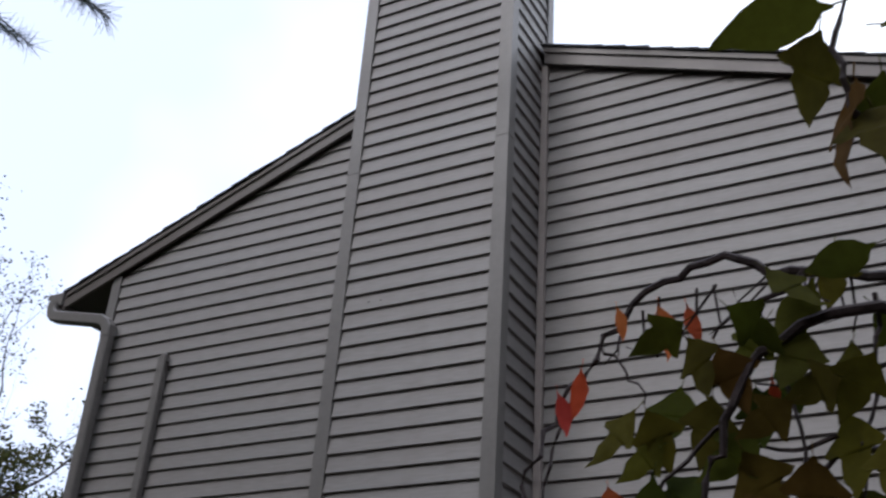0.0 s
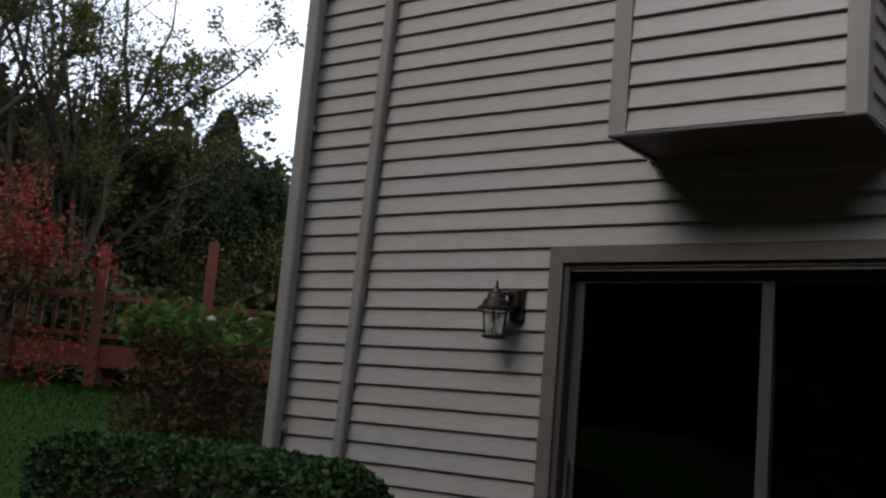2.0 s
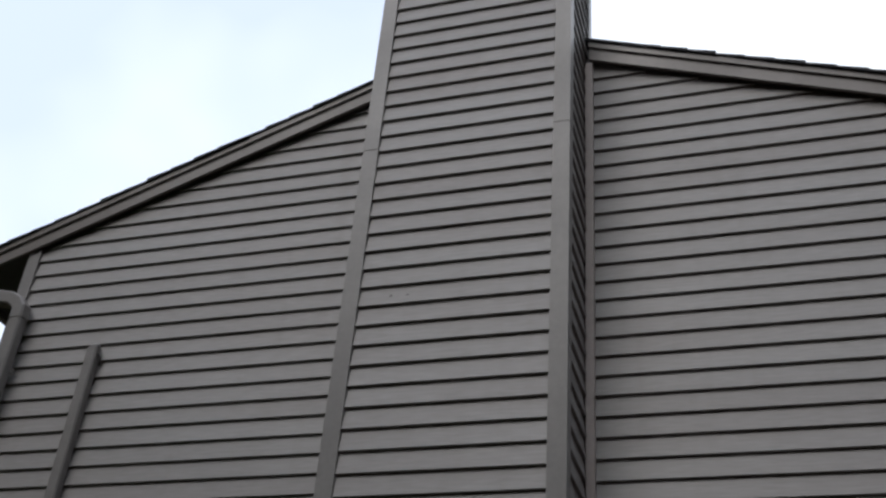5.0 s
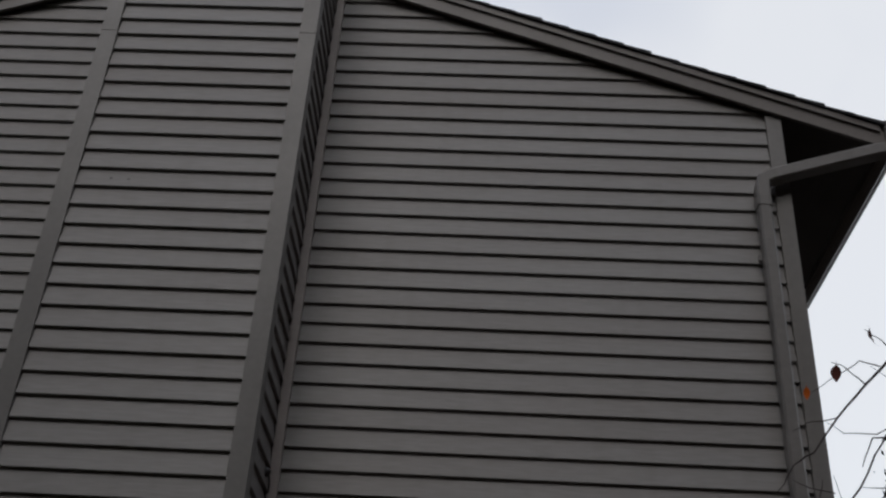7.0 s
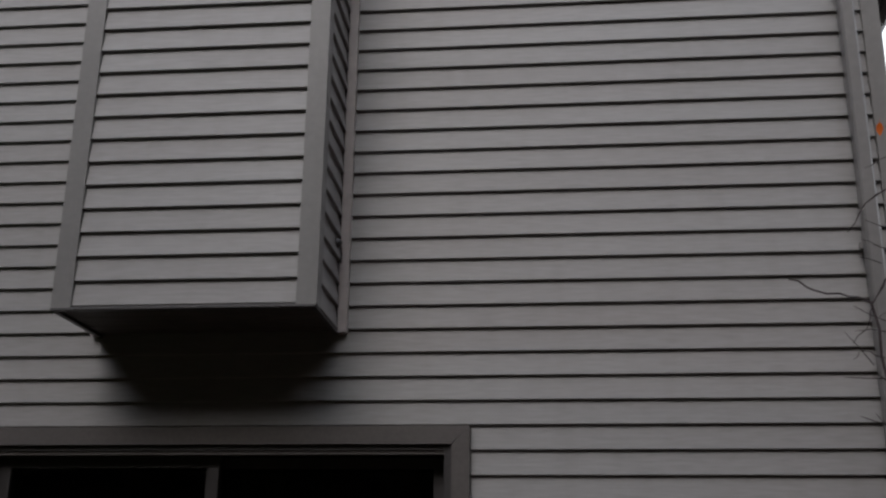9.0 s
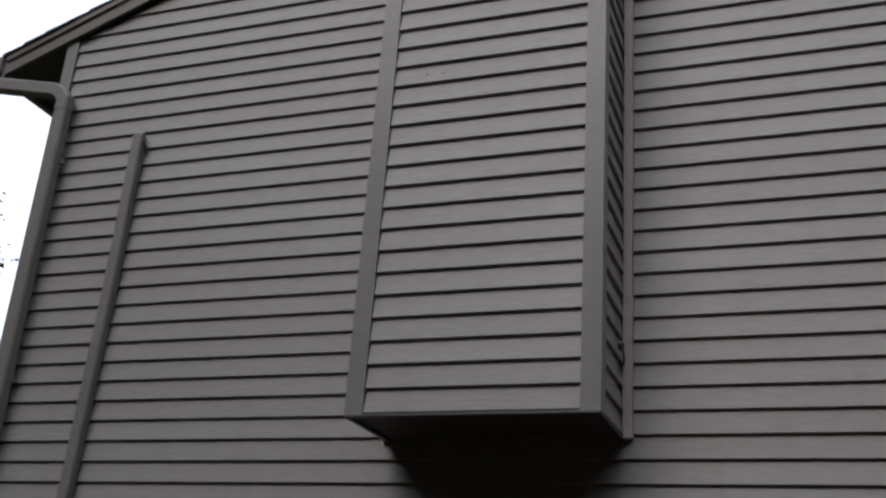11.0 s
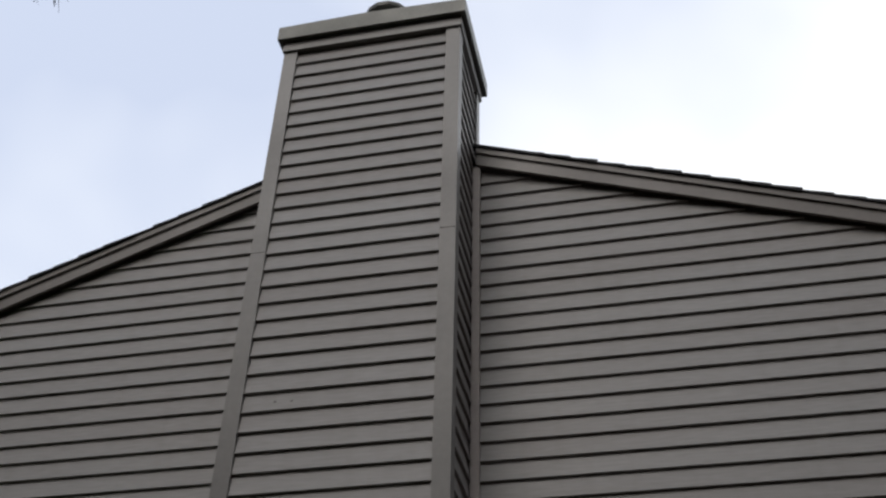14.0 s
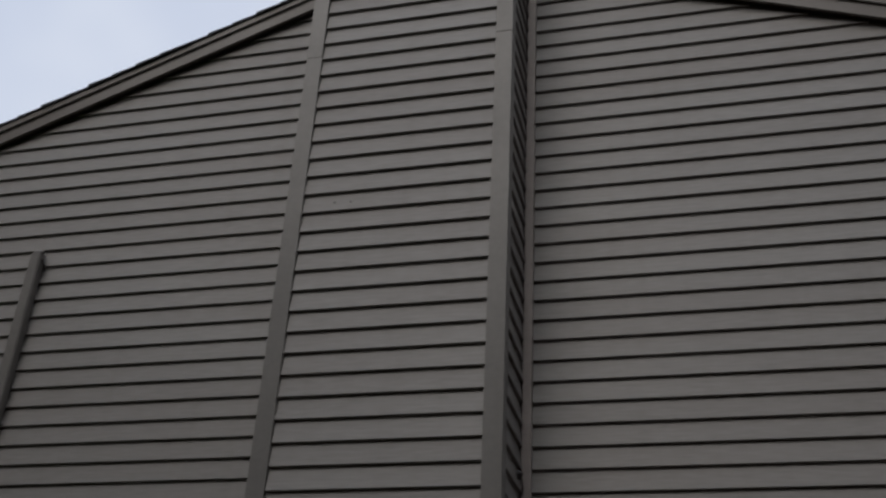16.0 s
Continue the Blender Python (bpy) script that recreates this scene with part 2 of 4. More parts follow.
def add_tube(bm, points, radii, sides=6, flat=None):
    """A tube along points. flat: half widths (a, b) of a rounded box section in place of a round one."""
    pts = [Vector(p) for p in points]
    rings, up = [], Vector((0.13, 0.21, 0.97))
    for i, p in enumerate(pts):
        d = (pts[min(i + 1, len(pts) - 1)] - pts[max(i - 1, 0)]).normalized()
        if flat:
            s = Vector((0, 1, 0))
            u = d.cross(s).normalized()
        else:
            s = d.cross(up if abs(d.dot(up)) < 0.95 else Vector((1, 0, 0))).normalized()
            u = s.cross(d).normalized()
        ring = []
        if flat:
            a, b = flat
            c = 0.28 * min(a, b)
            shape = [(a - c, b), (a, b - c), (a, -b + c), (a - c, -b), (-a + c, -b), (-a, -b + c), (-a, b - c), (-a + c, b)]
            ring = [bm.verts.new(p + u * q[0] + s * q[1]) for q in shape]
        else:
            r = radii[i] if hasattr(radii, "__len__") else radii
            ring = [bm.verts.new(p + (s * math.cos(k * math.tau / sides) + u * math.sin(k * math.tau / sides)) * r) for k in range(sides)]
        rings.append(ring)
    for a, b in zip(rings, rings[1:]):
        n = len(a)
        for k in range(n):
            bm.faces.new((a[k], a[(k + 1) % n], b[(k + 1) % n], b[k]))
    bm.faces.new(rings[0][::-1])
    bm.faces.new(rings[-1])
    return bm


def tube(points, radii, sides=6, flat=None):
    bm = add_tube(bmesh.new(), points, radii, sides, flat)
    bmesh.ops.recalc_face_normals(bm, faces=bm.faces)
    return bm


def lathe(profile, place, sides=14):
    bm = bmesh.new()
    rings = [[bm.verts.new((place[0] + r * math.cos(k * math.tau / sides), place[1] + r * math.sin(k * math.tau / sides), place[2] + z))
              for k in range(sides)] for r, z in profile]
    for a, b in zip(rings, rings[1:]):
        for k in range(sides):
            bm.faces.new((a[k], a[(k + 1) % sides], b[(k + 1) % sides], b[k]))
    bm.faces.new(rings[0][::-1])
    bm.faces.new(rings[-1])
    bmesh.ops.recalc_face_normals(bm, faces=bm.faces)
    return bm


# ---- the plan, in metres ----
C = 0.1016                       # a siding course
BASE = 2.60                      # the course line level with the foot of the chimney chase
XL, XR = -3.36, 2.36             # the house corners
BACK = 8.5
CHX0, CHX1, CHY, CHZ0, CHZ1, CHB = -1.059, -0.0067, -0.461, 2.586, 6.56, 0.13
CHLAP = 2.5954                   # the first lap line of the chase
RIDGE = (-0.557, 6.226)
SLOPE_L, SLOPE_R = 0.386, 0.368
EAVE_L, EAVE_R = -3.77, 2.84
DX0, DX1, DZ1 = -1.565, 0.554, 2.187   # the patio door's outer trim


def roof_top(x):
    return RIDGE[1] - (RIDGE[0] - x) * SLOPE_L if x < RIDGE[0] else RIDGE[1] - (x - RIDGE[0]) * SLOPE_R


def height(x, y):
    """The lawn: level by the house, rising as a bank past its corner."""
    def step(v):
        v = min(max(v, 0), 1)
        return v * v * (3 - 2 * v)
    return 1.32 * step((-3.6 - x) / 3.4) + 0.05 * math.sin(x * 0.6) * math.cos(y * 0.5) * step((-6 - x) / 4)


# ---- ground ----
bm = bmesh.new()
xs = [-400, -150, -60] + [-30 + i * 0.75 for i in range(80)] + [60, 150, 400]
ys = [-400, -150, -60] + [-30 + i * 1.0 for i in range(80)] + [90, 150, 400]
grid = [[bm.verts.new((x, y, height(x, y))) for x in xs] for y in ys]
for a, b in zip(grid, grid[1:]):
    for i in range(len(xs) - 1):
        bm.faces.new((a[i], a[i + 1], b[i + 1], b[i]))
tagged(finish("ground", bm, GRASS, smooth=True), "mown green lawn rising as a bank beside the house", "ground", kind="structure")


# ---- the house shell ----
house = thing("wall_front", "two-storey gable wall clad in taupe vinyl lap siding", "wall", kind="structure")
UNDER = 0.155                     # from the shingles down to the siding's top, along a plumb line
sheath = bmesh.new()
def wall_block(pts):
    a = [sheath.verts.new((x, 0.019, z)) for x, z in pts]
    b = [sheath.verts.new((x, 0.16, z)) for x, z in pts]
    n = len(pts)
    for i in range(n):
        sheath.faces.new((a[i], a[(i + 1) % n], b[(i + 1) % n], b[i]))
    sheath.faces.new(a[::-1])
    sheath.faces.new(b)
OX0, OX1, OZ0, OZ1 = DX0 + 0.07, DX1 - 0.07, 0.10, DZ1 - 0.07
wall_block([(XL + 0.01, 0), (OX0, 0), (OX0, roof_top(OX0) - 0.13), (XL + 0.01, roof_top(XL) - 0.13)])
wall_block([(OX1, 0), (XR - 0.01, 0), (XR - 0.01, roof_top(XR) - 0.13), (OX1, roof_top(OX1) - 0.13)])
wall_block([(OX0, OZ1), (OX1, OZ1), (OX1, roof_top(OX1) - 0.13), (RIDGE[0], RIDGE[1] - 0.13), (OX0, roof_top(OX0) - 0.13)])
wall_block([(OX0, 0), (OX1, 0), (OX1, OZ0), (OX0, OZ0)])
bmesh.ops.recalc_face_normals(sheath, faces=sheath.faces)
part("sheathing", sheath, TRIM, house)
for nm, x0, x1, y0, y1 in (("wall_west", XL + 0.01, XL + 0.16, 0.163, BACK), ("wall_east", XR - 0.16, XR - 0.01, 0.163, BACK)):
    x = x0 if nm == "wall_west" else x1
    tagged(finish(nm, box(x0, x1, y0, y1, 0, roof_top(x) - 0.16), SIDING), "taupe side wall of the house", "wall", kind="structure")
tagged(finish("wall_north", box(XL + 0.01, XR - 0.01, BACK + 0.003, BACK + 0.15, 0, 4.9), SIDING), "plain taupe rear wall of the house", "wall", kind="structure")
tagged(finish("floor", box(XL + 0.17, XR - 0.17, 0.165, BACK - 0.005, 0.02, 0.10), ROOM), "plain floor of the unlit room, darkened in its colour", "floor", kind="structure")
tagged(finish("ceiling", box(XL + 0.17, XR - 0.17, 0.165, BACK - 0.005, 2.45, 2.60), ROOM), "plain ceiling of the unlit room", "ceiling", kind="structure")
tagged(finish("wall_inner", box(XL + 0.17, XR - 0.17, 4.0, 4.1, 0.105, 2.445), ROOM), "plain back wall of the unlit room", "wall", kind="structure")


# ---- roof: sloped decks with wrapped fascia, soffit and shingle courses ----
def slope_part(name, parent, mat, x0, x1, up0, up1, y0, y1, label=""):
    """A strip lying parallel to the roof between two plumb distances below the shingles' line."""
    prof = [(x0, roof_top(x0) + up0), (x1, roof_top(x1) + up0), (x1, roof_top(x1) + up1), (x0, roof_top(x0) + up1)]
    return part(name, prism(prof, y0, y1, "y"), mat, parent, label)


roof = thing("roof", "low gable roof with dark asphalt shingles and taupe rakes", "roof", kind="structure")
FRONT = -0.036
for x0, x1, side in ((EAVE_L, CHX0 - 0.02, 0), (CHX1 + 0.02, EAVE_R, 1)):
    a, b = (x0, RIDGE[0]) if side == 0 else (RIDGE[0], x1)
    slope_part("deck", roof, SOFFIT, a, b, -0.13, -0.030, 0.175, BACK + 0.2)
    slope_part("deck", roof, SOFFIT, x0, x1, -0.13, -0.030, FRONT + 0.021, 0.175)
    slope_part("rake_board", roof, FASCIA, x0 - (0.0 if side else 0.0), x1, -0.150, -0.045, FRONT, FRONT + 0.02, "taupe metal-wrapped rake board")
    slope_part("rake_trim", roof, FASCIA, x0, x1, -0.068, -0.030, FRONT - 0.014, FRONT - 0.001, "taupe drip edge strip")
    outer = x0 if side == 0 else x1
    s = -1 if side == 0 else 1
    lo, hi = sorted((outer, outer + s * 0.02))
    zt = roof_top(outer)
    part("eave_fascia", box(lo, hi, FRONT, BACK + 0.2, zt - 0.17, zt - 0.03), FASCIA, roof)

rng = random.Random(7)
def shingle_rows():
    for side in (0, 1):
        end = EAVE_L - 0.03 if side == 0 else EAVE_R + 0.03
        s = 1 if side == 0 else -1
        reach = abs(RIDGE[0] - end)
        slope = SLOPE_L if side == 0 else SLOPE_R
        x, n = end, 0
        while (RIDGE[0] - x) * s > 0:
            xa, xb = x, x + s * 0.19
            if (RIDGE[0] - xb) * s < 0:
                xb = RIDGE[0]
            za, zb = roof_top(xa), roof_top(xb)
            in_chase = CHX0 - 0.02 < (xa + xb) / 2 < CHX1 + 0.02
            y0 = 0.175 if in_chase else FRONT - 0.02 - rng.uniform(0, 0.010)
            prof = [(xa, za - 0.028), (xb, zb - 0.028), (xb, zb - 0.018), (xa, za - 0.006 + rng.uniform(-0.002, 0.003))]
            if not in_chase and min(xa, xb) < CHX1 + 0.02 and max(xa, xb) > CHX0 - 0.02:
                y0 = 0.175
            part("shingle_course", prism(prof, y0, BACK + 0.22, "y"), SHINGLE, roof)
            x, n = x + s * 0.145, n + 1
shingle_rows()
# short filler strips of shingle between the last full row and the chase
for xa, xb in ((CHX0 - 0.34, CHX0 - 0.003), (CHX1 + 0.003, CHX1 + 0.34)):
    part("shingle_course", prism([(xa, roof_top(xa) - 0.029), (xb, roof_top(xb) - 0.029), (xb, roof_top(xb) - 0.010), (xa, roof_top(xa) - 0.010)],
                                 FRONT - 0.024, 0.18, "y"), SHINGLE, roof)


# ---- gutters and downspouts ----
def gutter(x, s, z, label):
    """A K-style gutter along the eave; s: the way it faces."""
    g = thing("gutter", label, "gutter", group="gutters along the eaves")
    prof = [(1.2 * a, 1.08 * b) for a, b in ((0, 0), (0.062, 0), (0.085, 0.035), (0.11, 0.05), (0.118, 0.088), (0.112, 0.09), (0.104, 0.056), (0.08, 0.042), (0.058, 0.006), (0.006, 0.006), (0.006, 0.09), (0, 0.09))]
    part("trough", prism([(x + s * a, z + b) for a, b in prof], FRONT - 0.02, BACK + 0.2, "y"), SPOUT, g)
    capp = [(0, 0), (0.0744, 0), (0.102, 0.038), (0.134, 0.054), (0.144, 0.097), (0, 0.097)]
    part("end_cap", prism([(x + s * a, z + b) for a, b in capp], FRONT - 0.026, FRONT - 0.0205, "y"), SPOUT, g)
    return g


gutter(EAVE_L - 0.022, -1, 4.85, "taupe aluminium gutter along the eave with an end cap")
gutter(EAVE_R + 0.022, 1, 4.872, "taupe aluminium gutter along the eave with an end cap")


def downspout(points, x, z1, z0, yc, half, label, seams):
    d = thing("downspout", label, "downspout", group="downspouts on the wall")
    part("elbow_run", tube(points, 0, flat=(half[0] + 0.003, half[1] + 0.003)), SPOUT, d, "bent offset pipe from the gutter")
    a, b = half
    c = 0.3 * min(a, b)
    prof = [(x - a + c, yc - b), (x + a - c, yc - b), (x + a, yc - b + c), (x + a, yc + b - c), (x + a - c, yc + b), (x - a + c, yc + b), (x - a, yc + b - c), (x - a, yc - b + c)]
    cuts = [z1, *seams, z0]
    for k, (hi, lo) in enumerate(zip(cuts, cuts[1:])):
        f = 1 - 0.035 * (k % 2)
        part("pipe_length", prism([(x + (px - x) * f, yc + (py - yc) * f) for px, py in prof], lo - (0.03 if k + 1 < len(cuts) - 1 else 0), hi, "z"), SPOUT, d)
    for z in (z1 - 0.35, 2.9, 1.2):
        part("strap", box(x - a - 0.012, x + a + 0.012, yc + b - 0.012, yc + b + 0.012, z, z + 0.03, 0.002), SPOUT, d, "thin wall strap")
    return d


downspout([(-3.855, -0.055, 4.87), (-3.855, -0.055, 4.82), (-3.845, -0.056, 4.785), (-3.815, -0.058, 4.755), (-3.77, -0.06, 4.74), (-3.31, -0.064, 4.635),
           (-3.265, -0.064, 4.605), (-3.238, -0.064, 4.57), (-3.235, -0.064, 4.50)], -3.235, 4.52, 0.02, -0.064, (0.039, 0.036),
          "taupe metal downspout at the house corner with offset elbow", (4.25, 3.05))
downspout([(2.895, -0.055, 4.885), (2.895, -0.055, 4.845), (2.885, -0.056, 4.805), (2.85, -0.058, 4.78), (2.79, -0.06, 4.765), (2.31, -0.064, 4.605),
           (2.255, -0.064, 4.585), (2.212, -0.064, 4.56), (2.202, -0.064, 4.51), (2.20, -0.064, 4.40)], 2.20, 4.47, 0.02, -0.064, (0.031, 0.036),
          "taupe metal downspout beside the corner board with offset elbow", (4.23, 3.2))


# ---- corner boards ----
def corner_post(name, x0, x1, y0, y1, z0, z1, seam=None, label="taupe vinyl corner post"):
    o = thing(name, label, "corner trim", kind="structure")
    if seam:
        part("lower_post", box(x0, x1, y0, y1, z0, seam - 0.001, 0.004), TRIM, o)
        part("upper_post", box(x0 - 0.002, x1 + 0.002, y0 - 0.002, y1 + 0.002, seam + 0.001, z1, 0.004), TRIM, o)
    else:
        part("post", box(x0, x1, y0, y1, z0, z1, 0.004), TRIM, o)
    return o


corner_post("trim_corner_west", XL, XL + 0.08, -0.012, 0.16, 0.05, roof_top(XL) - 0.13)
corner_post("trim_corner_east", XR - 0.078, XR, -0.012, 0.16, 0.05, roof_top(XR) - 0.135)


# ---- lap siding ----
LIP = 0.0155
def lap_board(x0, x1, z0, z1, y, top_left=None, top_right=None):
    """One course: its foot stands out, its head tucks under the next. The head may be cut to a slope."""
    zl, zr = top_left if top_left is not None else z1, top_right if top_right is not None else z1
    bm = bmesh.new()
    def depth(z):
        return y + LIP * (z - z0) / (z1 - z0)
    v = [bm.verts.new(p) for p in ((x0, y + 0.0015, z0), (x1, y + 0.0015, z0), (x0, y, z0 + 0.003), (x1, y, z0 + 0.003), (x1, depth(zr), zr), (x0, depth(zl), zl),
                                   (x0, y + LIP, z0), (x1, y + LIP, z0))]
    bm.faces.new((v[0], v[1], v[3], v[2]))
    if zr - z0 > 0.004 and zl - z0 > 0.004:
        bm.faces.new((v[2], v[3], v[4], v[5]))
    elif zl > zr:
        bm.faces.new((v[2], v[3], v[5]))
    else:
        bm.faces.new((v[2], v[3], v[4]))
    bm.faces.new((v[6], v[7], v[1], v[0]))
    return bm


def line(k):
    return BASE + k * C


def siding_front():
    # below the chase the courses run through; above it the chase parts them
    part_low = house
    k = -25
    while line(k) < CHZ0 - 0.03:
        z0, z1 = line(k), line(k + 1)
        k += 1
        if z0 < 0.1:
            continue
        if z0 >= DZ1 - 0.012:
            spans = [(XL + 0.08, XR - 0.078)]
        elif z1 > DZ1 + 0.006:
            spans = [(XL + 0.08, DX0 - 0.002), (DX1 + 0.002, XR - 0.078)]
            part("lap_board", lap_board(DX0 - 0.002, DX1 + 0.002, DZ1 + 0.002, z1, LIP * (DZ1 + 0.002 - z0) / C), SIDING, house)
        else:
            spans = [(XL + 0.08, DX0 - 0.002), (DX1 + 0.002, XR - 0.078)]
        for a, b in spans:
            part("lap_board", lap_board(a, b, z0, z1, 0.0), SIDING, house)


siding_front()
def siding_upper(x0, x1):
    k = 0
    while True:
        z0, z1 = line(k), line(k + 1)
        ra, rb = roof_top(x0) - UNDER, roof_top(x1) - UNDER
        if z0 >= max(ra, rb) - 0.01:
            return
        k += 1
        if min(ra, rb) >= z1:
            part("lap_board", lap_board(x0, x1, z0, z1, 0.0), SIDING, house)
        elif ra < rb:
            lo, mid = max(x0, x1 - (rb - z0) / SLOPE_L), x1 - (rb - z1) / SLOPE_L
            if mid >= x1:
                part("lap_board", lap_board(lo, x1, z0, z1, 0.0, roof_top(lo) - UNDER, rb), SIDING, house)
            else:
                if mid - lo > 0.005:
                    part("lap_board", lap_board(lo, mid, z0, z1, 0.0, roof_top(lo) - UNDER, z1), SIDING, house)
                part("lap_board", lap_board(max(lo, mid), x1, z0, z1, 0.0), SIDING, house)
        else:
            hi, mid = min(x1, x0 + (ra - z0) / SLOPE_R), x0 + (ra - z1) / SLOPE_R
            if mid <= x0:
                part("lap_board", lap_board(x0, hi, z0, z1, 0.0, ra, roof_top(hi) - UNDER), SIDING, house)
            else:
                if hi - mid > 0.005:
                    part("lap_board", lap_board(mid, hi, z0, z1, 0.0, z1, roof_top(hi) - UNDER), SIDING, house)
                part("lap_board", lap_board(x0, min(mid, hi), z0, z1, 0.0), SIDING, house)


siding_upper(XL + 0.08, CHX0 - 0.031)
siding_upper(0.031, XR - 0.078)


# ---- the chimney chase ----
chase = thing("chimney_chase", "tall boxed chimney chase in taupe lap siding above the patio door", "chimney")
core = bmesh.new()
add_box(core, CHX0 + 0.025, CHX1 - 0.025, CHY + 0.022, -0.001, CHZ0 + 0.012, CHZ1)
add_box(core, CHX0 + 0.025, CHX1 - 0.025, 0.0, CHB - 0.022, 5.2, CHZ1)
part("core", core, TRIM, chase)
TW = 0.0813
def post_l(sx, sy, x, y, z0, z1, seam, face):
    """An L-shaped outside corner post; its two faces lie on the front and the side."""
    for lo, hi, grow in ((z0, seam - 0.0012, 0.0), (seam + 0.0012, z1, 0.0012)):
        t, w = 0.024, TW
        x_, y_ = x - sx * grow, y - sy * grow
        prof = [(x_, y_), (x_ + sx * w, y_), (x_ + sx * w, y_ + sy * t), (x_ + sx * t, y_ + sy * t), (x_ + sx * t, y_ + sy * w), (x_, y_ + sy * w)]
        b = prism(prof, lo, hi, "z")
        part("corner_post", b, TRIM, chase)


post_l(1, 1, CHX0 - 0.006, CHY - 0.006, CHZ0, CHZ1 + 0.05, 5.046, 0)
post_l(-1, 1, CHX1 + 0.004, CHY - 0.006, CHZ0, CHZ1 + 0.05, 5.065, 0)
post_l(1, -1, CHX0 - 0.006, CHB, 5.3, CHZ1 + 0.05, 5.9, 0)
post_l(-1, -1, CHX1 + 0.004, CHB, 5.3, CHZ1 + 0.05, 5.9, 0)
k = 0
while CHLAP + k * C < CHZ1:
    z0 = CHLAP + k * C
    z1 = min(z0 + C, CHZ1 + 0.03)
    part("lap_board", lap_board(CHX0 + TW - 0.006, CHX1 - TW + 0.004, z0, z1, CHY), SIDING, chase)
    for sx in (1, -1):
        b = lap_board(CHY + TW - 0.006, -0.001 if z0 < 5.9 else CHB - TW, z0, z1, 0.0)
        xs_ = CHX1 if sx > 0 else CHX0
        for v in b.verts:
            v.co = Vector((xs_ - sx * v.co.y, v.co.x, v.co.z))
        bmesh.ops.recalc_face_normals(b, faces=b.faces)
        part("lap_board", b, SIDING, chase)
    k += 1
for x0, x1 in ((CHX1 - 0.004, 0.0305), (CHX0 - 0.0305, CHX0 + 0.004)):
    part("inner_corner_trim", box(x0, x1, -0.022, 0.018, CHZ0 - 0.005, roof_top(x1) - 0.155, 0.003), INNER, chase, "thin vinyl inside corner strip")
part("starter_strip", box(CHX0 + TW - 0.004, CHX1 - TW + 0.002, CHY + 0.001, CHY + 0.02, CHZ0 + 0.001, CHLAP - 0.001), SASH, chase)
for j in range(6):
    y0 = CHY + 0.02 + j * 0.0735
    part("bottom_panel", box(CHX0 - 0.003, CHX1 + 0.0015, y0, y0 + 0.069, CHZ0 + 0.004, CHZ0 + 0.0115, 0.002), PANEL, chase, "dark brown underside board, part shade in its colour")
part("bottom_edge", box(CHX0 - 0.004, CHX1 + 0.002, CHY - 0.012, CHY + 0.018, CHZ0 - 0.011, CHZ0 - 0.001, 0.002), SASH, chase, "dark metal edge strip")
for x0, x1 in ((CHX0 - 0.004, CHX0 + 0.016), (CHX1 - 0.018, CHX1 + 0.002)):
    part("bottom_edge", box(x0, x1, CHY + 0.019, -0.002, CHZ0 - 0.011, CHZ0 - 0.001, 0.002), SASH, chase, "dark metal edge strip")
part("cap_band", box(CHX0 - 0.016, CHX1 + 0.016, CHY - 0.022, CHB + 0.02, CHZ1 + 0.0, CHZ1 + 0.075, 0.003), TRIM, chase, "taupe board band under the cap")
capb = prism([(CHX0 - 0.045, CHZ1 + 0.077), (CHX1 + 0.045, CHZ1 + 0.077), (CHX1 + 0.045, CHZ1 + 0.182), (CHX0 + 0.5, CHZ1 + 0.20), (CHX0 - 0.045, CHZ1 + 0.182)], CHY - 0.055, CHB + 0.05, "y")
part("cap", capb, CAP, chase, "grey sheet-metal chase cap")
part("flue", lathe([(0.09, 0), (0.09, 0.30), (0.15, 0.31), (0.155, 0.335), (0.13, 0.36), (0.03, 0.375)], (-0.53, -0.18, CHZ1 + 0.185)), CAP, chase, "round metal flue cap")
for x, dz in ((-0.823, 0.0), (-0.748, 0.004)):
    part("nail_scar", tube([(x, CHY + 0.0085, 4.135 + dz), (x + 0.006, CHY + 0.011, 4.15 + dz), (x + 0.012, CHY + 0.014, 4.163 + dz)], [0.0025, 0.0035, 0.002], 5), SPOUT, chase, "small drip-stained nail scar")
cable = thing("cable_inlet", "small dark cable grommet on the side of the chimney chase", "grommet")
part("grommet", tube([(-0.016, -0.085, 2.957), (-0.001, -0.085, 2.956), (0.004, -0.085, 2.953)], [0.022, 0.019, 0.012], 10), SASH, cable)
part("cable", tube([(0.002, -0.085, 2.952), (0.006, -0.07, 2.91), (0.0, -0.05, 2.88)], 0.004, 6), SASH, cable)


# ---- conduit cover on the wall ----
cover = thing("line_cover", "taupe vertical pipe cover with a rounded top on the siding", "pipe cover")
part("cover_length", tube([(-2.81, -0.027, 0.04), (-2.775, -0.027, 1.2), (-2.742, -0.027, 1.95)], 0, flat=(0.031, 0.026)), SPOUT, cover)
part("cover_length", tube([(-2.743, -0.0275, 1.92), (-2.719, -0.0275, 2.7), (-2.701, -0.0275, 3.4), (-2.697, -0.0275, 4.288)], 0, flat=(0.0325, 0.0275)), SPOUT, cover)
dome = bmesh.new()
bmesh.ops.create_uvsphere(dome, u_segments=14, v_segments=8, radius=0.034)
for v in dome.verts:
    v.co = Vector((v.co.x - 2.697, -0.026 + v.co.y * 0.76, 4.288 + max(v.co.z, 0) * 0.8))
part("end_bell", dome, SPOUT, cover, smooth=True)
part("clip", tube([(-2.667, -0.03, 4.25), (-2.652, -0.02, 4.23), (-2.654, -0.005, 4.19)], 0.006), SASH, cover)


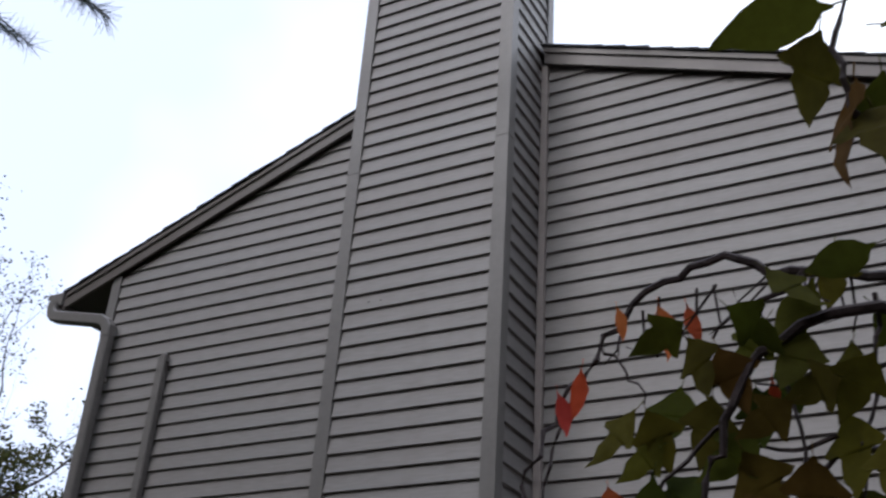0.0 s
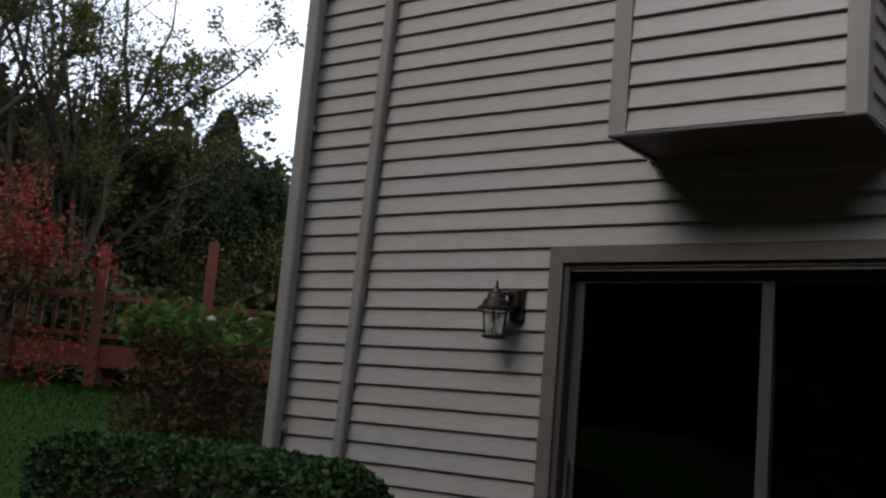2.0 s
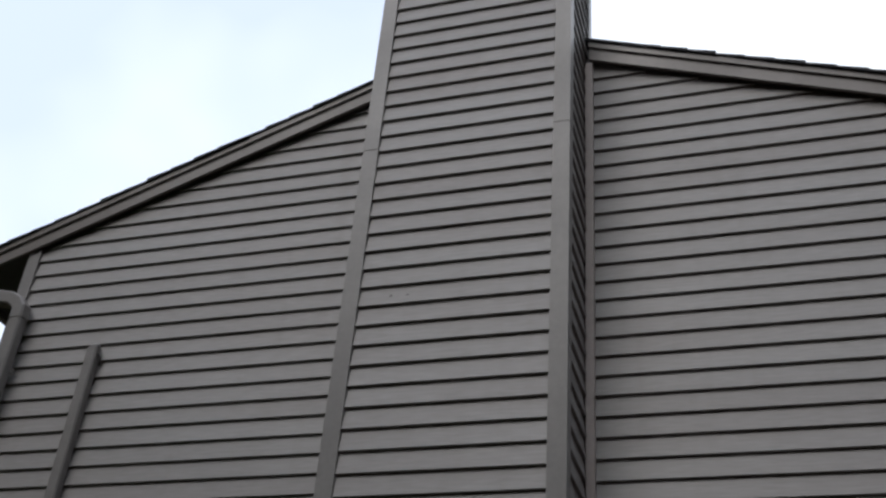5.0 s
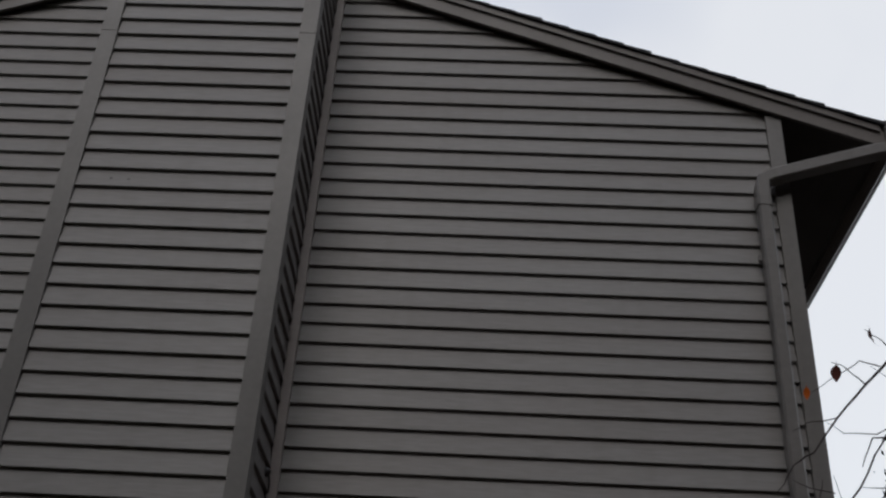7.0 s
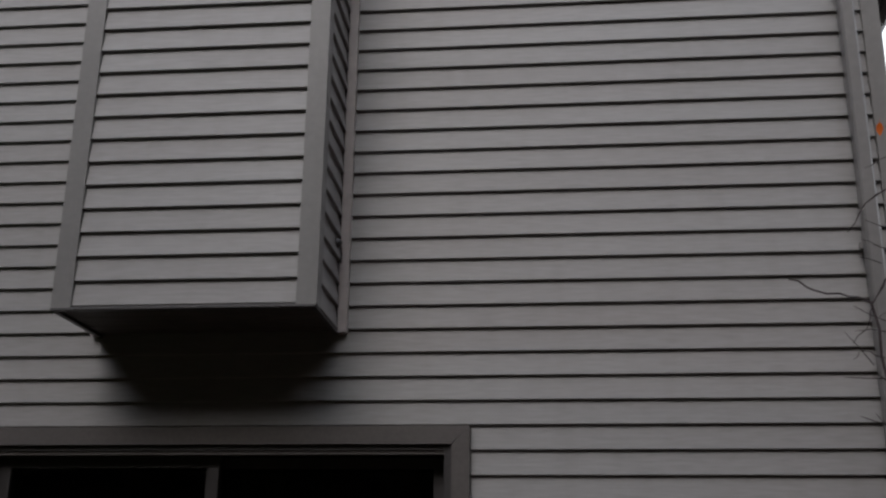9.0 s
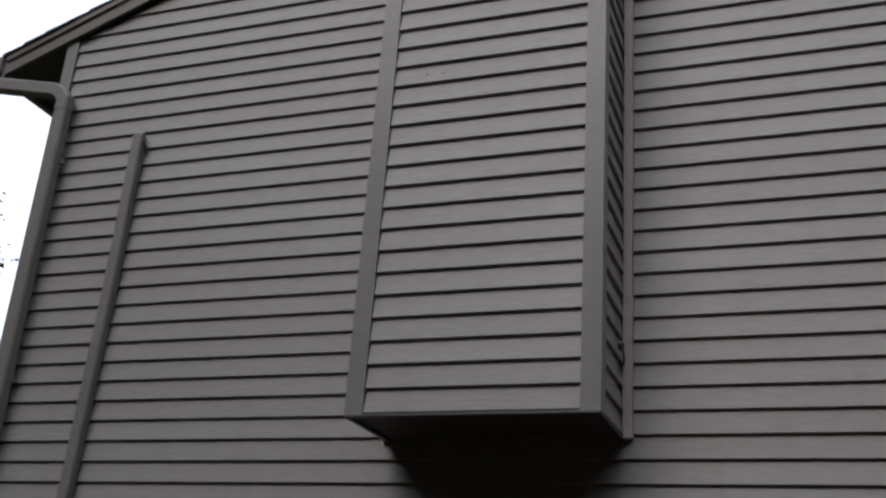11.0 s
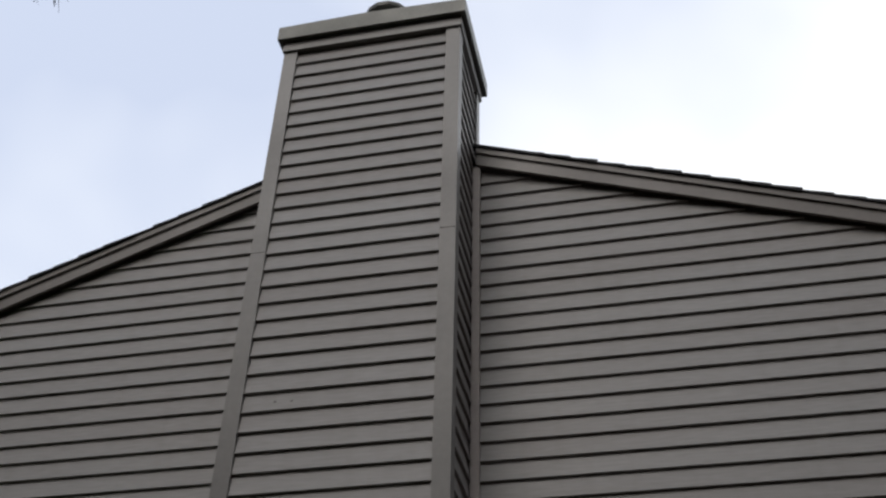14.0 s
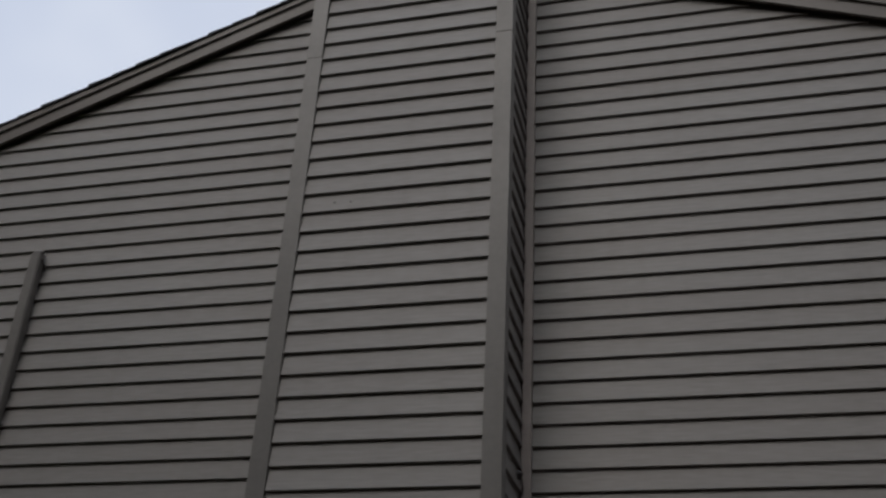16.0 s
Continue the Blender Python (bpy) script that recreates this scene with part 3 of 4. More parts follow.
# ---- sliding patio door ----
door = thing("door_1", "wide sliding patio door with dark frame and brown-grey trim", "door", kind="structure")
w = 0.075
for prof, nm in (([(DX0, 0.05), (DX0 + w, 0.05), (DX0 + w, DZ1 - w), (DX0, DZ1)], "side_casing"), ([(DX1 - w, 0.05), (DX1, 0.05), (DX1, DZ1), (DX1 - w, DZ1 - w)], "side_casing"),
                 ([(DX0 + w, DZ1 - w), (DX1 - w, DZ1 - w), (DX1, DZ1), (DX0, DZ1)], "head_casing")):
    g = 0.0008
    cx, cz = sum(p[0] for p in prof) / 4, sum(p[1] for p in prof) / 4
    part(nm, prism([(x + (g if x < cx else -g), z + (g if z < cz else -g)) for x, z in prof], -0.03, 0.0185, "y"), DOORTRIM, door, "brown-grey mitred casing board")
I0, I1, IZ = DX0 + w, DX1 - w, DZ1 - w
part("jamb", box(I0 - 0.004, I0 + 0.03, -0.012, 0.15, 0.1, IZ), SASH, door)
part("jamb", box(I1 - 0.03, I1 + 0.004, -0.012, 0.15, 0.1, IZ), SASH, door)
part("head_jamb", box(I0 + 0.031, I1 - 0.031, -0.012, 0.15, IZ - 0.022, IZ + 0.003), SASH, door)
part("head_track", box(I0 + 0.031, I1 - 0.031, -0.004, 0.03, IZ - 0.038, IZ - 0.0225), DOORTRIM, door, "brown-grey metal head track")
part("threshold", box(I0 + 0.031, I1 - 0.031, -0.05, 0.15, 0.06, 0.10, 0.004), DOORTRIM, door)
MID = -0.528
for x0, x1, y, nm in ((I0 + 0.031, MID + 0.028, 0.05, "sliding_panel"), (MID - 0.028, I1 - 0.031, 0.095, "fixed_panel")):
    zt, zb, e = IZ - 0.04, 0.102, 0.052
    f = bmesh.new()
    add_box(f, x0, x0 + e, y, y + 0.04, zb, zt)
    add_box(f, x1 - e, x1, y, y + 0.04, zb, zt)
    add_box(f, x0 + e, x1 - e, y + 0.001, y + 0.039, zt - 0.045, zt)
    add_box(f, x0 + e, x1 - e, y + 0.001, y + 0.039, zb, zb + 0.09)
    panel = part(nm, f, SASH, door, "dark-framed glass door panel")
    pane = part("pane", box(x0 + e, x1 - e, y + 0.016, y + 0.022, zb + 0.09, zt - 0.045), GLASS, panel, "dark reflective glass pane")
    if nm == "sliding_panel":
        hb = box(x0 + 0.018, x0 + 0.034, y - 0.03, y - 0.018, 0.95, 1.2, 0.003)
        add_box(hb, x0 + 0.02, x0 + 0.032, y - 0.019, y - 0.001, 0.96, 0.98)
        add_box(hb, x0 + 0.02, x0 + 0.032, y - 0.019, y - 0.001, 1.17, 1.19)
        part("handle", hb, SASH, panel)


# ---- coach lamp beside the door ----
lamp = thing("wall_lantern", "dark bronze coach lantern with clear glass mounted on the siding", "wall lamp")
LX, LY = -1.765, -0.115
part("backplate", box(-1.745, -1.672, -0.022, 0.012, 1.80, 1.965, 0.006), BRONZE, lamp)
part("mounting_box", box(-1.735, -1.682, -0.06, -0.021, 1.865, 1.95, 0.006), BRONZE, lamp)
part("arm", tube([(-1.708, -0.058, 1.915), (-1.72, -0.085, 1.93), (LX + 0.01, LY + 0.01, 1.935)], [0.012, 0.011, 0.011], 8), BRONZE, lamp)
part("hood", lathe([(0.088, 0), (0.088, 0.012), (0.066, 0.022), (0.06, 0.05), (0.048, 0.058), (0.042, 0.08), (0.026, 0.088), (0.02, 0.105), (0.006, 0.108)], (LX, LY, 1.842), 16), BRONZE, lamp, "stepped bronze hood")
part("finial", lathe([(0.006, 0), (0.011, 0.008), (0.005, 0.018), (0.007, 0.03), (0.002, 0.038)], (LX, LY, 1.95), 8), BRONZE, lamp)
part("glass", lathe([(0.046, 0), (0.062, 0.118)], (LX, LY, 1.722), 6), LAMPGLASS, lamp, "clear tapered glass")
for a in range(6):
    c_, s_ = math.cos(a * math.tau / 6), math.sin(a * math.tau / 6)
    part("glass_bar", tube([(LX + 0.048 * c_, LY + 0.048 * s_, 1.72), (LX + 0.065 * c_, LY + 0.065 * s_, 1.842)], 0.004, 5), BRONZE, lamp)
part("base_ring", lathe([(0.03, -0.014), (0.056, -0.008), (0.06, 0), (0.056, 0.006)], (LX, LY, 1.718), 14), BRONZE, lamp)
lamp.location = (-0.032, 0, 0.027)
part("bulb", lathe([(0.014, 0), (0.015, 0.03), (0.022, 0.06), (0.012, 0.085), (0.003, 0.09)], (LX, LY, 1.728), 10), LAMPGLASS, lamp)


# ---- plants ----
def quads(name, centres, sizes, rnd, mat, parent=None, up=0.35, narrow=0.6, label=""):
    """Many small folded leaves as one mesh: each is four corners creased along its midrib."""
    n = len(centres)
    c = np.asarray(centres)
    ax = rnd.normal(size=(n, 3))
    ax[:, 2] *= 1 - up
    ax /= np.linalg.norm(ax, axis=1)[:, None]
    side = np.cross(ax, rnd.normal(size=(n, 3)))
    side /= np.linalg.norm(side, axis=1)[:, None]
    nor = np.cross(ax, side)
    s = np.asarray(sizes)[:, None]
    v = np.stack([c - ax * s * 0.5, c + side * s * 0.5 * narrow + nor * s * 0.12, c + ax * s * 0.5, c - side * s * 0.5 * narrow + nor * s * 0.12], 1).reshape(-1, 3)
    i = np.arange(n)[:, None] * 4
    f = np.concatenate([i + [[0, 1, 2]], i + [[0, 2, 3]]], 0)
    me = bpy.data.meshes.new(name)
    me.from_pydata(v.tolist(), [], f.tolist())
    me.materials.append(mat)
    ob = new(name, me)
    if parent:
        ob.parent = parent
    if label:
        tagged(ob, label)
    return ob


def limbs(rnd, start, way, length, radius, depth, bm, tips, bend=0.25, lift=0.15, forks=(2, 3), shrink=0.72, sides=5):
    """Grow a limb and its forks into bm; tips collects the places where leaves sit."""
    pts, rad = [Vector(start)], [radius]
    d = Vector(way).normalized()
    steps = 4 if depth > 1 else 3
    for k in range(steps):
        d = (d + Vector(rnd.normal(size=3)) * bend * 0.5 + Vector((0, 0, lift * 0.3))).normalized()
        pts.append(pts[-1] + d * length / steps)
        rad.append(radius * (1 - 0.4 * (k + 1) / steps))
    add_tube(bm, pts, rad, sides if radius > 0.02 else 3)
    if depth <= 1:
        tips += [pts[-1], pts[-2], (pts[-1] + pts[-2]) / 2, pts[1]]
    if depth > 0:
        for j in range(int(rnd.integers(forks[0], forks[1] + 1))):
            at = pts[-1] if j == 0 else pts[int(rnd.integers(1, len(pts)))]
            w = (d + Vector(rnd.normal(size=3)) * (0.35 if j == 0 else 0.75)).normalized()
            limbs(rnd, at, w, length * shrink * rnd.uniform(0.8, 1.1), rad[-1] * (0.85 if j == 0 else 0.65), depth - 1, bm, tips, bend, lift, forks, shrink, sides)


def tree(name, label, place, stems, length, radius, depth, leaf_mat, per_tip, size, spread, seed, bark=None, category="tree", forks=(2, 3), shrink=0.72, lean=0.25, group="", keep=1.0, lift=0.15, clear=0.0):
    rnd = np.random.default_rng(seed)
    x, y = place
    t = thing(name, label, category, (x, y, height(x, y)), group)
    bm, tips = bmesh.new(), []
    for j in range(stems):
        a = j * math.tau / max(stems, 1) + rnd.uniform(0, 1)
        ln = lean * rnd.uniform(0.6, 1.3) if stems > 1 else 0.05
        limbs(rnd, (0.08 * math.cos(a) * (stems > 1), 0.08 * math.sin(a) * (stems > 1), -0.1), (math.cos(a) * ln, math.sin(a) * ln, 1), length * rnd.uniform(0.85, 1.1), radius, depth, bm, tips, forks=forks, shrink=shrink, lift=lift)
    part("trunk", bm, bark or BARK, t)
    tips = [p for p in tips if rnd.uniform() < keep and p.z > clear]
    c = np.repeat(np.array([tuple(p) for p in tips]), per_tip, 0)
    c = c + rnd.normal(size=c.shape) * spread
    quads("crown", c, size * rnd.uniform(0.6, 1.3, len(c)), rnd, leaf_mat, t)
    return t


GREEN_THIN = leafy("thin_green_leaves", [(0.050, 0.068, 0.020), (0.080, 0.096, 0.027), (0.110, 0.100, 0.034), (0.036, 0.052, 0.018)], through_light=0.25)
OLIVE = leafy("olive_leaves", [(0.035, 0.042, 0.018), (0.065, 0.060, 0.026), (0.024, 0.036, 0.016), (0.085, 0.066, 0.026)])
FARWOOD = leafy("far_wood_leaves", [(0.022, 0.029, 0.016), (0.052, 0.058, 0.026), (0.070, 0.068, 0.028), (0.030, 0.040, 0.021), (0.066, 0.050, 0.025)], rough=0.8, through_light=0.12)
DARKWOOD = leafy("dark_wood_leaves", [(0.014, 0.012, 0.009), (0.028, 0.022, 0.015), (0.040, 0.028, 0.019), (0.02, 0.016, 0.012)], rough=0.8, through_light=0.1)
PINE = leafy("pine_needles", [(0.020, 0.033, 0.020), (0.030, 0.046, 0.026), (0.013, 0.024, 0.015)], rough=0.85, through_light=0.04)
YELLOW = leafy("yellow_leaves", [(0.16, 0.12, 0.02), (0.12, 0.11, 0.02), (0.06, 0.065, 0.018), (0.03, 0.035, 0.012)])
RED = leafy("red_leaves", [(0.22, 0.03, 0.03), (0.30, 0.05, 0.035), (0.12, 0.025, 0.02), (0.20, 0.07, 0.03), (0.09, 0.06, 0.025)])
BOX = leafy("boxwood_leaves", [(0.012, 0.035, 0.014), (0.025, 0.06, 0.02), (0.04, 0.085, 0.025), (0.015, 0.04, 0.02)], rough=0.6, through_light=0.1)
BUSHLEAF = leafy("shrub_leaves", [(0.08, 0.05, 0.032), (0.12, 0.066, 0.04), (0.06, 0.065, 0.025), (0.05, 0.036, 0.022)])
BUSHTOP = leafy("shrub_top_leaves", [(0.06, 0.12, 0.025), (0.09, 0.15, 0.03), (0.04, 0.09, 0.02)], rough=0.8)

# woods: the dark belt beyond the lawn, and an unseen one added to shade the house
def belt(name, label, seed, spans, count, size, mat):
    rnd = np.random.default_rng(seed)
    pts, sz = [], []
    for az0, az1, r0, r1, top, low in spans:
        n = int(count * abs(az1 - az0) / 360)
        a = np.radians(rnd.uniform(az0, az1, n))
        r = rnd.uniform(r0, r1, n)
        wave = 0.70 + 0.09 * np.sin(a * 17 + r * 0.9) + 0.05 * np.sin(a * 43 + r * 2.3) + 0.05 * np.sin(a * 117 + r * 1.7) + 0.03 * np.sin(a * 290 + r * 4) + rnd.normal(size=n) * 0.03
        x, y = 1 - r * np.sin(a), -4.5 + r * np.cos(a)
        z = low + (top * wave - low) * np.sqrt(rnd.uniform(0, 1, n))
        pts.append(np.stack([x, y, z], 1))
        sz.append(size * rnd.uniform(0.6, 1.5, n))
    return tagged(quads(name, np.concatenate(pts), np.concatenate(sz), rnd, mat, narrow=0.75), label, "woods", kind="stuff")


belt("far_woods", "dense dark mixed woods beyond the lawn", 3, [(34, 76, 25, 31, 9.2, 0.8), (50, 76, 21, 25, 8.6, 0.8), (40, 76, 16, 20, 3.6, 1.0)], 620000, 0.22, FARWOOD)
# added out of view: blocks low sky and darkens what the glass reflects
belt("garden_woods", "unseen tall dark foliage added to shade the house", 4, [(76, 190, 13, 19, 17, -0.3), (190, 285, 11, 17, 20, -0.3), (110, 260, 12, 14, 8.0, -0.3)], 190000, 0.8, DARKWOOD)

# tall thin trees past the lawn
for place, stems, length, radius, seed, lean in (((-15.9, 6.6), 6, 4.2, 0.095, 21, 0.27), ((-15.7, 7.0), 4, 3.7, 0.08, 24, 0.20)):
    tree("thin_tree", "tall multi-stemmed tree with sparse green autumn leaves", place, stems, length, radius, 5, GREEN_THIN, 12, 0.09, 0.10, seed, lean=lean, shrink=0.60, group="thin trees past the lawn", keep=0.45, lift=0.25)
for place, stems, length, radius, seed, lean in (((-16.8, 5.2), 5, 5.4, 0.11, 22, 0.22), ((-19.5, 5.6), 4, 6.0, 0.13, 23, 0.2), ((-17.4, 3.4), 5, 5.6, 0.10, 27, 0.25), ((-18.2, 6.9), 4, 5.4, 0.10, 28, 0.25), ((-16.4, 7.3), 5, 4.8, 0.10, 29, 0.22)):
    tree("thin_tree", "tall nearly bare tree with fine twigs and few leaves", place, stems, length, radius, 6, OLIVE, 4, 0.07, 0.12, seed, lean=lean, shrink=0.60, group="thin trees past the lawn", keep=0.20, lift=0.3)
for place, seed in (((-16.2, 9.2), 43), ((-15.6, 10.2), 44), ((-17.0, 8.2), 45), ((-16.4, 6.2), 46)):
    tree("dark_tree", "dark bushy tree with olive autumn leaves", place, 6, 1.0, 0.045, 4, FARWOOD, 13, 0.10, 0.18, seed, lean=0.5, shrink=0.68, group="bushy trees before the woods")
tree("yellow_tree", "rounded tree with bright yellow autumn leaves", (-14.4, 11.4), 5, 1.55, 0.05, 4, YELLOW, 9, 0.09, 0.2, 25, lean=0.4, keep=0.6)


def conifer(name, label, place, tall, wide, seed, group="", step=0.26, needles=26, size=0.16, core=0, taper=0.75):
    rnd = np.random.default_rng(seed)
    x, y = place
    t = thing(name, label, "tree", (x, y, height(x, y)), group)
    part("trunk", tube([(0, 0, -0.1), (0.03, 0, tall * 0.5), (0, 0.02, tall)], [wide * 0.07, wide * 0.045, 0.01], 7), BARK, t)
    bm, pts = bmesh.new(), []
    ph = rnd.uniform(0, math.tau, 4)
    z = tall * 0.06
    while z < tall * 0.99:
        reach = wide * (1 - z / tall) ** taper + 0.05
        for k in range(int(5 + reach * 3)):
            a = rnd.uniform(0, math.tau)
            r = reach * rnd.uniform(0.4, 1.2) * (1 + 0.28 * math.sin(2 * a + ph[0] + z * 1.3) + 0.2 * math.sin(3 * a + ph[1] - z * 2.9) + 0.15 * math.sin(z * 5 + ph[2]))
            end = Vector((math.cos(a) * r, math.sin(a) * r, z + r * rnd.uniform(-0.1, 0.25)))
            add_tube(bm, [(0, 0, z), end * 0.6 + Vector((0, 0, z * 0.4 - 0.02)), end], [0.02, 0.014, 0.005], 3)
            for q in range(int(needles * (0.4 + r))):
                f = rnd.uniform(0.2, 1.05)
                pts.append((end.x * f + rnd.normal() * 0.07, end.y * f + rnd.normal() * 0.07, z + (end.z - z) * f + rnd.normal() * 0.07))
        z += step * rnd.uniform(0.8, 1.2)
    if core:
        h = rnd.uniform(0.02, 1, core)
        a = rnd.uniform(0, math.tau, core)
        r = wide * (1 - h * 0.98) ** taper * np.sqrt(rnd.uniform(0.1, 1.0, core)) * (0.95 + 0.1 * np.sin(2 * a + ph[0] + h * 6) + 0.08 * np.sin(5 * a + h * 21) + 0.06 * np.sin(h * 60 + a))
        pts += np.stack([r * np.cos(a), r * np.sin(a), h * tall], 1).tolist()
    tagged(part("branch_mass", bm, BARK, t), kind="stuff")
    quads("needles", pts, size * rnd.uniform(0.6, 1.4, len(pts)), rnd, PINE, t, up=0.0, narrow=0.35)
    return t


for place, tall, wide, seed in (((-17.1, 11.65), 6.3, 2.1, 31), ((-17.0, 13.1), 5.3, 2.0, 33), ((-17.2, 14.6), 4.6, 1.9, 35), ((-18.7, 11.3), 5.9, 2.1, 36)):
    conifer("pine_tree", "dark green pine at the edge of the woods", place, tall, wide, seed, "pines at the edge of the woods", step=0.34, needles=60, size=0.13, core=14000)
conifer("evergreen", "dense dark evergreen tree behind the house corner", (4.84, 3.7), 4.9, 2.15, 41, step=0.2, needles=260, size=0.075, core=90000, taper=0.45)
conifer("evergreen", "dense dark evergreen tree behind the house corner", (6.6, 5.2), 5.6, 2.1, 42, step=0.24, needles=130, size=0.10, core=50000, taper=0.45)

# red shrub before the deck
tree("red_shrub", "loose tall shrub with red and orange autumn leaves", (-7.25, 0.45), 6, 0.78, 0.022, 4, RED, 6, 0.06, 0.09, 51, category="shrub", lean=0.42, shrink=0.66, keep=0.5, lift=0.25, clear=0.95)
tree("red_shrub", "low shrub with orange-brown autumn leaves", (-6.9, 0.75), 6, 0.34, 0.012, 2, RED, 6, 0.05, 0.10, 52, category="shrub", lean=0.7, shrink=0.7, keep=0.35)


# flowering bush: brown twiggy body, green top, pale flower heads
def bush():
    rnd = np.random.default_rng(61)
    x, y = -4.80, 0.72
    t = thing("garden_bush", "upright garden bush with brown twigs and green top", "bush", (x, y, height(x, y)))
    bm, tips = bmesh.new(), []
    for j in range(26):
        a = rnd.uniform(0, math.tau)
        limbs(rnd, (0.12 * math.cos(a), 0.12 * math.sin(a), -0.05), (0.45 * math.cos(a) * rnd.uniform(0.3, 1), 0.45 * math.sin(a) * rnd.uniform(0.3, 1), 1), 0.60, 0.011, 2, bm, tips, shrink=0.6, lift=0.35)
    tagged(part("stem_mass", bm, TWIG, t), kind="stuff")
    n = 6500
    a, q = rnd.uniform(0, math.tau, n), np.sqrt(rnd.uniform(0, 1, n))
    z = rnd.uniform(0.1, 1.38, n)
    w = 0.52 * (0.8 + 0.25 * np.sin(z * 2.2)) * q
    quads("foliage", np.stack([w * np.cos(a), w * np.sin(a), z], 1) + rnd.normal(size=(n, 3)) * 0.05, 0.05 * rnd.uniform(0.6, 1.4, n), rnd, BUSHLEAF, t)
    n = 750
    a, q = rnd.uniform(0, math.tau, n), np.sqrt(rnd.uniform(0, 1, n))
    quads("top_foliage", np.stack([0.56 * q * np.cos(a), 0.56 * q * np.sin(a), 1.40 + 0.10 * (1 - q) + 0.08 * np.sin(a * 3)], 1) + rnd.normal(size=(n, 3)) * 0.045, 0.075 * rnd.uniform(0.6, 1.4, n), rnd, BUSHTOP, t, label="bright green young leaves")
    pale = material("pale_petals", (0.25, 0.26, 0.2), 0.7, spots=30, bump=0.3)
    for k in range(2):
        f = bmesh.new()
        bmesh.ops.create_icosphere(f, subdivisions=2, radius=0.035)
        px, py = rnd.uniform(-0.1, 0.45), rnd.uniform(-0.3, 0.3)
        for v in f.verts:
            v.co = v.co * (1 + 0.25 * noise.noise(v.co * 60)) + Vector((px, py, 1.47 + 0.03 * k))
        part("flower_head", f, pale, t, "pale faded flower head")


bush()


# clipped hedge at the house corner
def hedge():
    rnd = np.random.default_rng(71)
    t = thing("boxwood_hedge", "low clipped dark green boxwood hedge by the wall", "hedge", (-2.72, -1.0, 0))
    bm = bmesh.new()
    bmesh.ops.create_cube(bm, size=1)
    bmesh.ops.subdivide_edges(bm, edges=bm.edges[:], cuts=9, use_grid_fill=True)
    def swell(p, k):
        v = Vector((p.x * 2, p.y * 2, p.z * 2))
        m = max(abs(v.x), abs(v.y), abs(v.z))
        n = (abs(v.x) ** 5 + abs(v.y) ** 5 + abs(v.z) ** 5) ** 0.2
        v = v * (m / max(n, 1e-6))
        v = v * (1 + 0.05 * noise.noise(v * 2.3) + 0.03 * noise.noise(v * 6))
        return Vector((v.x * 0.95 * k, v.y * 0.42 * k, 0.56 + v.z * 0.56 * k))
    for v in bm.verts:
        v.co = swell(v.co, 0.93)
    part("inner_mass", bm, DARKWOOD, t)
    pts = []
    for i in range(22000):
        p = Vector(rnd.uniform(-0.5, 0.5, 3))
        ax = int(rnd.integers(0, 3))
        p[ax] = 0.5 if rnd.uniform() < (0.5 if ax != 2 else 0.92) else -0.5
        pts.append(tuple(swell(p, rnd.uniform(0.93, 1.03))))
    quads("leaves", pts, 0.032 * rnd.uniform(0.7, 1.4, len(pts)), rnd, BOX, t, up=0.0, narrow=0.65)


hedge()


# ---- timber deck past the bush ----
def deck():
    d = thing("timber_deck", "low red-stained timber deck with railing and tall posts", "deck")
    o, along, into = Vector((-7.0, 1.47, 0)), Vector((0.635, 0.772, 0)), Vector((-0.772, 0.635, 0))
    def beam(name, s0, s1, n0, n1, z0, z1, label=""):
        bm = bmesh.new()
        v = [bm.verts.new(o + along * s + into * n + Vector((0, 0, z))) for z in (z0, z1) for n in (n0, n1) for s in (s0, s1)]
        for f in ((0, 2, 3, 1), (4, 5, 7, 6), (0, 1, 5, 4), (2, 6, 7, 3), (0, 4, 6, 2), (1, 3, 7, 5)):
            bm.faces.new([v[i] for i in f])
        bmesh.ops.recalc_face_normals(bm, faces=bm.faces)
        part(name, bm, REDWOOD, d, label)
    for j in range(22):
        beam("deck_board", -2.2, 2.6, 0.003 + j * 0.145, 0.140 + j * 0.145, 1.665, 1.70)
    beam("rim_joist", -2.2, 2.6, -0.04, 0.0, 1.50, 1.698)
    for s0 in (-2.1, -1.0, 0.1, 1.2, 2.4):
        beam("support_post", s0, s0 + 0.09, 0.05, 0.14, 0.9, 1.66)
    beam("top_rail", -2.2, 2.6, -0.06, 0.08, 2.10, 2.14)
    beam("bottom_rail", -2.2, 2.6, -0.01, 0.03, 1.76, 1.80)
    for j in range(40):
        s0 = -2.15 + j * 0.118
        beam("baluster", s0, s0 + 0.035, -0.01, 0.03, 1.802, 2.098)
    for s0, z in ((-0.045, 2.56), (0.88, 2.70), (-2.2, 2.55), (2.5, 2.7)):
        beam("tall_post", s0, s0 + 0.09, -0.15, -0.062, 1.3, z, "tall square red post")


deck()


def deck_pole():
    t = thing("plant_pole", "slim black metal pole with short side arm on the deck", "pole", (-6.85, 3.59, 1.70))
    part("upright", tube([(0, 0, 0), (0, 0, 0.6), (0, 0, 1.22)], [0.024, 0.022, 0.020], 8), BRONZE, t)
    part("side_arm", tube([(0, 0, 1.20), (0.05, 0.04, 1.235), (0.16, 0.12, 1.22)], [0.014, 0.013, 0.010], 6), BRONZE, t)
    part("foot_plate", box(-0.07, 0.07, -0.07, 0.07, 0.0, 0.012, 0.003), BRONZE, t)


deck_pole()


